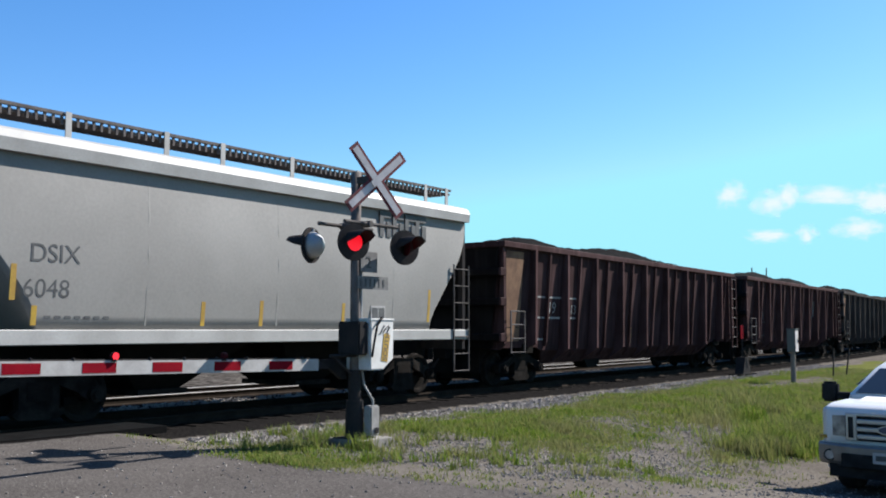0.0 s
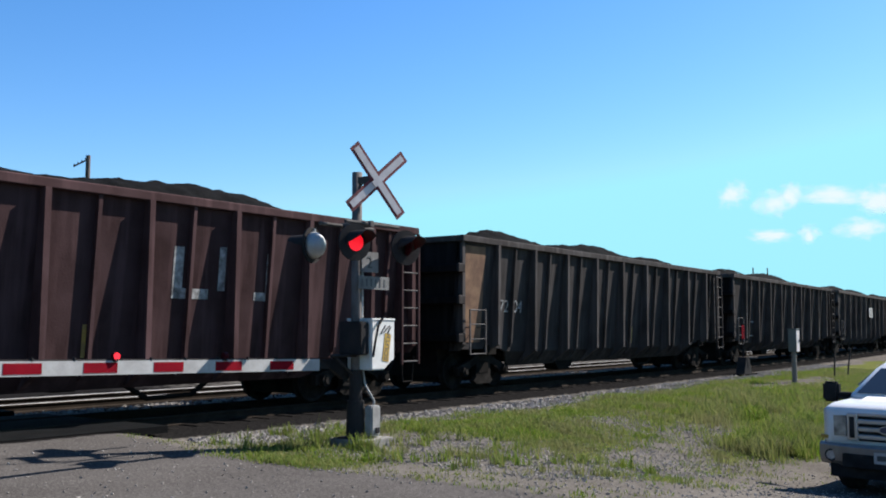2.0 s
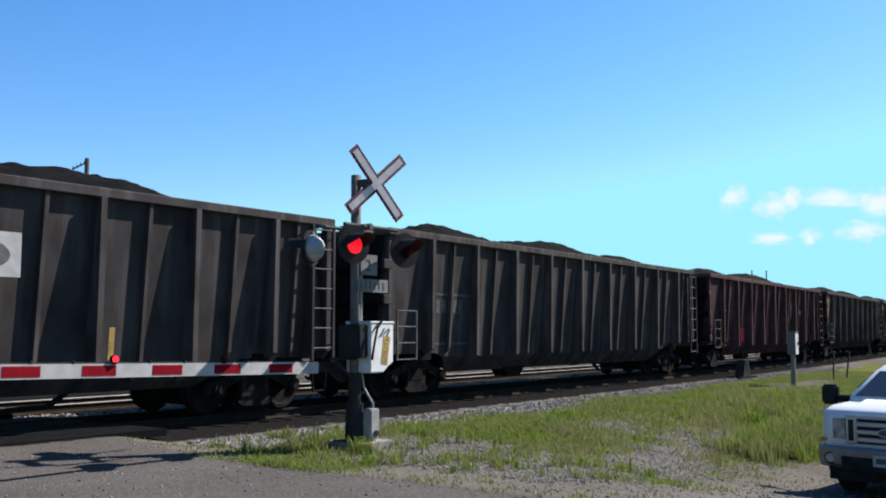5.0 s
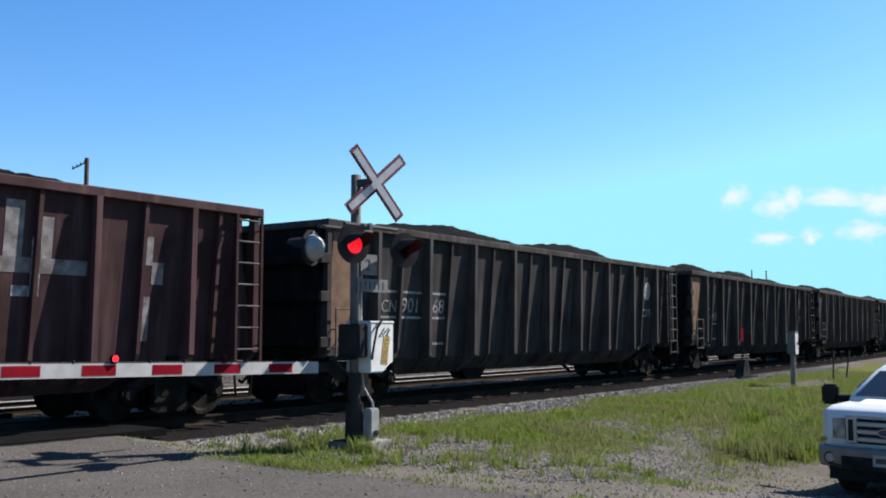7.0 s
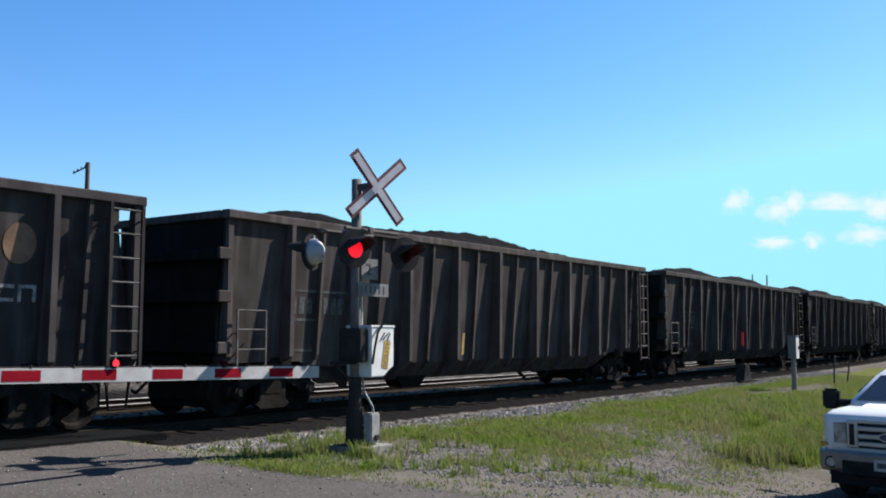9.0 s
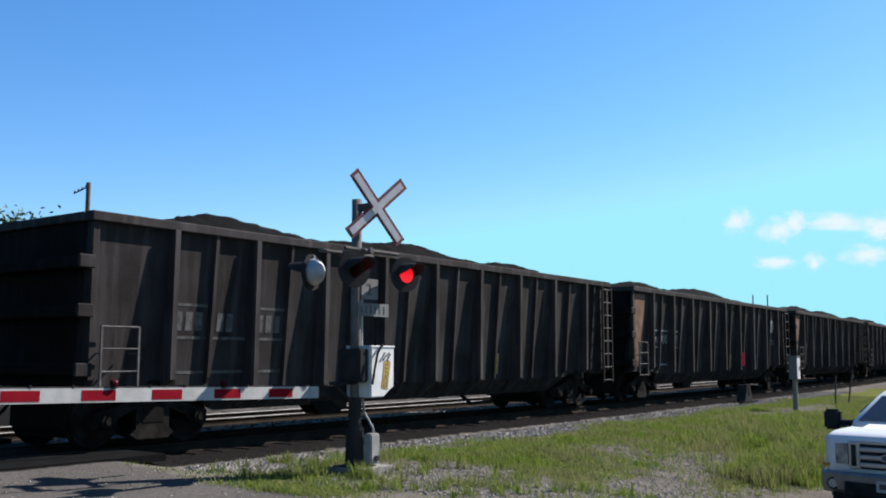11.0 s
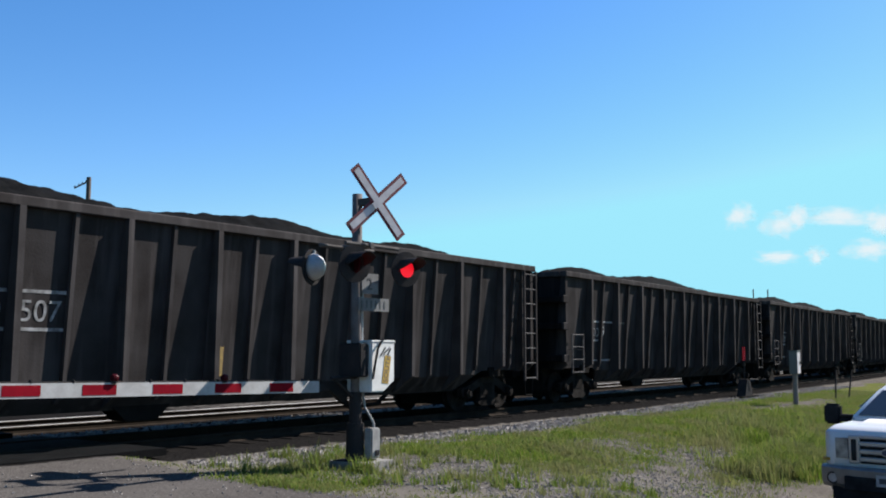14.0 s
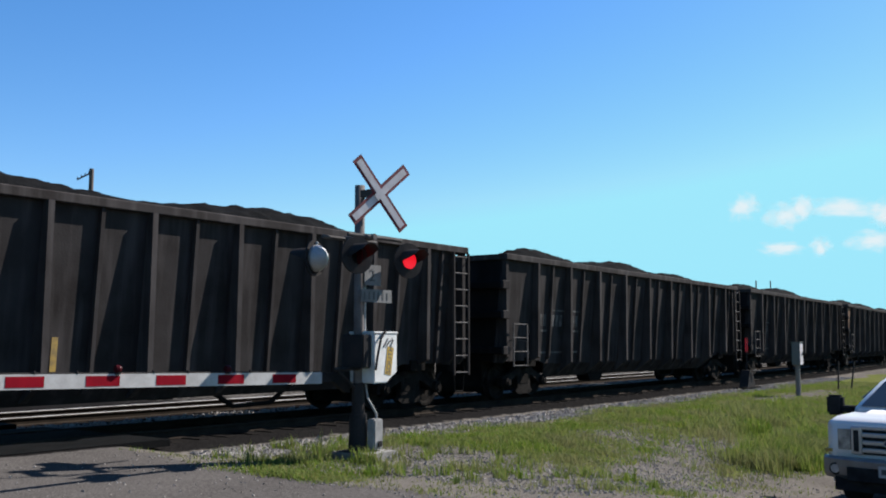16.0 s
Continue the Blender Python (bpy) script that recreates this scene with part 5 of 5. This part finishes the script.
def truck():
    top = thing("pickup_truck", "white four-door pickup truck with a chrome grille, parked on gravel", "pickup truck", at=pose(14.14, 3.06, -0.9, 0, 0, 172))
    part("body", loft(B(), [section(-0.10, 0.86, 0.68, 1.15, 0.06, 0.02), section(-0.17, 0.95, 0.64, 1.2, 0.08, 0.03), section(-0.45, 0.99, 0.6, 1.24, 0.1, 0.04),
                            section(-1.42, 1.01, 0.52, 1.27, 0.1, 0.04), section(-3.9, 1.01, 0.52, 1.3, 0.08), section(-6.0, 1.0, 0.55, 1.3, 0.06)]), PAINT, top, smooth=True)
    part("hood", loft(B(), [section(-0.14, 0.6, 1.08, 1.175, 0.03, 0.03), section(-0.5, 0.66, 1.08, 1.25, 0.05, 0.03), section(-1.08, 0.7, 1.1, 1.31, 0.05, 0.03)]), PAINT, top, "raised white hood", smooth=True)
    # cab as rings of rising height
    cab = []
    for z, x0, x1, w in ((1.24, -1.0, -3.86, 0.96), (1.33, -1.06, -3.85, 0.95), (1.69, -1.72, -3.72, 0.82), (1.78, -1.92, -3.6, 0.75), (1.82, -2.16, -3.4, 0.62)):
        r = 0.14
        ring = []
        for cx, cy, a0 in ((x0 - r, w - r, 0), (x1 + r, w - r, 90), (x1 + r, -w + r, 180), (x0 - r, -w + r, 270)):
            for i in range(4):
                a = radians(a0 + 30 * i)
                ring.append((cx + r * math.cos(a), cy + r * math.sin(a), z))
        cab.append(ring)
    part("cab", loft(B(), cab), PAINT, top, smooth=True)
    part("windscreen", loft(B(), [[(-1.065, -0.83, 1.35), (-1.065, 0.83, 1.35), (-1.10, 0.83, 1.35), (-1.10, -0.83, 1.35)], [(-1.705, -0.7, 1.7), (-1.705, 0.7, 1.7), (-1.74, 0.7, 1.7), (-1.74, -0.7, 1.7)]]), GLASS, top, "dark windscreen")
    for y in (-1, 1):
        for xa, xb in ((-1.7, -2.6), (-2.7, -3.6)):
            part("side_window", loft(B(), [[(xa + 0.32, y * 0.942, 1.45), (xb, y * 0.942, 1.45), (xb, y * 0.9, 1.45), (xa + 0.32, y * 0.9, 1.45)], [(xa - 0.12, y * 0.83, 1.67), (xb, y * 0.83, 1.67), (xb, y * 0.79, 1.67), (xa - 0.12, y * 0.79, 1.67)]]), GLASS, top)
        # mirror
        bm = bevel(box(B(), -1.4, -1.28, y * 1.32 - 0.13, y * 1.32 + 0.13, 1.18, 1.49), 0.035)
        m = part("mirror", bm, PLASTIC, top, "tall black towing mirror")
        bm = B()
        for z in (1.25, 1.31):
            rod(bm, (-1.34, y * 0.92, z), (-1.34, y * 1.22, z), 0.03, seg=8)
        part("mirror_arm", bm, PLASTIC, m)
        # headlight
        bm = loft(B(), [[(-0.075, y * 0.60, 0.8), (-0.075, y * 0.60, 1.09), (-0.11, y * 0.86, 1.08), (-0.11, y * 0.86, 0.8)], [(-0.2, y * 0.60, 0.8), (-0.2, y * 0.60, 1.09), (-0.42, y * 0.99, 1.07), (-0.42, y * 0.99, 0.82)]])
        part("headlight", bm, LAMPGLASS, top, "clear stacked headlight")
        part("marker_light", box(B(), -0.3, -0.105, y * 0.9 - 0.075, y * 0.9 + 0.075, 0.755, 0.8), YELLOW, top)
        part("fog_lamp", rod(B(), (-0.1, y * 0.8, 0.535), (0.0, y * 0.8, 0.535), 0.062, seg=16), LAMPGLASS, top)
        part("fog_recess", rod(B(), (-0.1, y * 0.8, 0.535), (-0.006, y * 0.8, 0.535), 0.085, seg=16), PLASTIC, top)
        for x in (-1.0, -4.65):
            bm = B()
            prof = [(0.2, -0.13), (0.34, -0.14), (0.385, -0.11), (0.4, -0.05), (0.4, 0.05), (0.385, 0.11), (0.34, 0.14), (0.2, 0.13)]
            loft(bm, [[(x + r * math.cos(i * math.pi / 14), y * 0.87 + h, 0.4 + r * math.sin(i * math.pi / 14)) for i in range(28)] for r, h in prof])
            w = part("wheel", bm, RUBBER, top, "black tyre")
            part("rim", rod(B(), (x, y * 0.8, 0.4), (x, y * 0.985, 0.4), 0.215, 0.2, seg=20), CHROME, w)
            bm = B()
            arc = [radians(-8 + 196 * i / 14) for i in range(15)]
            loft(bm, [[(x + r * math.cos(a), y * q, 0.42 + r * math.sin(a)) for a in arc] for r, q in ((0.47, 0.995), (0.52, 1.03), (0.56, 1.0))], closed=False)
            part("wheel_arch", bm, PAINT, top)
    # grille
    part("grille_backing", box(B(), -0.2, -0.085, -0.575, 0.575, 0.75, 1.12), PLASTIC, top)
    g = part("grille", bevel(box(box(box(B(), -0.12, -0.04, -0.58, -0.43, 0.75, 1.13), -0.12, -0.04, 0.43, 0.58, 0.75, 1.13), -0.12, -0.05, -0.58, 0.58, 1.09, 1.14), 0.012, 1), CHROME, top, "chrome grille surround")
    for z in (0.78, 0.885, 0.99):
        part("grille_bar", bevel(box(B(), -0.11, -0.035, -0.43, 0.43, z, z + 0.062), 0.012, 1), CHROME, g)
    for y in (-0.505, 0.505):
        part("grille_slot", box(B(), -0.06, -0.034, y - 0.035, y + 0.035, 0.79, 1.08), PLASTIC, g)
    bm = rod(B(), (-0.06, 0, 0), (-0.02, 0, 0), 1.0, 0.95, seg=24)
    for v in bm.verts:
        v.co = (v.co.x, v.co.y * 0.15, 0.92 + v.co.z * 0.065)
    badge = part("badge", bm, CHROME, g, "oval badge")
    bm = rod(B(), (-0.03, 0, 0), (-0.016, 0, 0), 1.0, 0.95, seg=24)
    for v in bm.verts:
        v.co = (v.co.x, v.co.y * 0.13, 0.92 + v.co.z * 0.05)
    part("badge_field", bm, BLUE, g)
    # bumper
    rings = []
    for i in range(13):
        y = -1.0 + i / 6
        x = 0.06 - 0.2 * abs(y) ** 3
        rings.append([(x - 0.04, y, 0.4), (x + 0.015, y, 0.46), (x + 0.03, y, 0.56), (x + 0.03, y, 0.67), (x - 0.01, y, 0.7), (x - 0.16, y, 0.7), (x - 0.16, y, 0.4)])
    bumper = part("bumper", loft(B(), rings), BUMPER, top, "chrome front bumper", smooth=False)
    part("valance", box(B(), -0.25, -0.04, -0.82, 0.82, 0.24, 0.42), PLASTIC, bumper)
    part("air_intake", bevel(box(B(), 0.0, 0.098, -0.6, 0.6, 0.395, 0.585), 0.01, 1), PLASTIC, bumper, "black lower air intake")
    plate = part("licence_plate", box(B(), 0.1, 0.115, -0.16, 0.16, 0.48, 0.63), WHITE, bumper, "plate with barred lettering")
    part("plate_bar", box(B(), 0.115, 0.119, -0.12, 0.12, 0.52, 0.59), DARKLETTER, plate)
    part("underbody", box(B(), -5.6, -0.4, -0.75, 0.75, 0.22, 0.6), PLASTIC, top)
    for o in top.children:
        if o.name.split(".")[0] not in ("wheel", "wheel_arch"):
            o.location.z += 0.05


truck()


# ---- the train's run ----
FRONT = 19.63
RUN_T = (0, 1.5, 3.5, 6.5, 7, 8, 9, 12, 13, 14.5, 15.5, 16)
RUN_OFF = (-0.03, -0.01, 0.1, -0.28, -0.21, -0.05, 0.09, 0.34, 0.33, 0.32, 0.2, 0.03)


def travelled(t):
    return float(np.interp(t, RUN_T, RUN_OFF)) + 19.8955 * t - 0.00541 * t * t + 0.001477 * t ** 3


def car_pose(s, length):
    a, b = on_track(s + 2.2), on_track(s + length - 2.2)
    d = b.translation - a.translation
    turn = math.atan2(d.y, d.x)
    return Matrix.Translation(a.translation - d.normalized() * 2.2) @ Matrix.Rotation(turn, 4, "Z")


def motions():
    rows = [i * 0.5 for i in range(33)]
    for i, car in enumerate(CARS_MADE):
        walk(car, [(t, car_pose(FRONT + PITCH_CAR * i - travelled(t), LENGTH)) for t in rows])
    for lens, lit in ((UNITS[0], True), (UNITS[1], False), (UNITS[2], False)):
        flash(lens, pose(0, -0.04, 0), lit, 0.25, 0.4875)
    flash(GATE_LENSES[1], Matrix(), True, 0.25, 0.4875)
    walk(GATE_LENSES[0], [(0.0, pose(0, 0, 0, 0, 0, 85)), (16.0, pose(0, 0, 0, 0, 0, 85))])
    for ob, spot, turn in CLOUDS:
        side = turn.to_3x3() @ Vector((1, 0, 0))
        walk(ob, [(0.0, Matrix.Translation(spot) @ turn), (16.0, Matrix.Translation(spot + side * 26) @ turn)])
    walk(HOPPER_MADE, [(t, car_pose(FRONT - 1.68 - 12.0 - travelled(t), 12.0)) for t in rows])


motions()
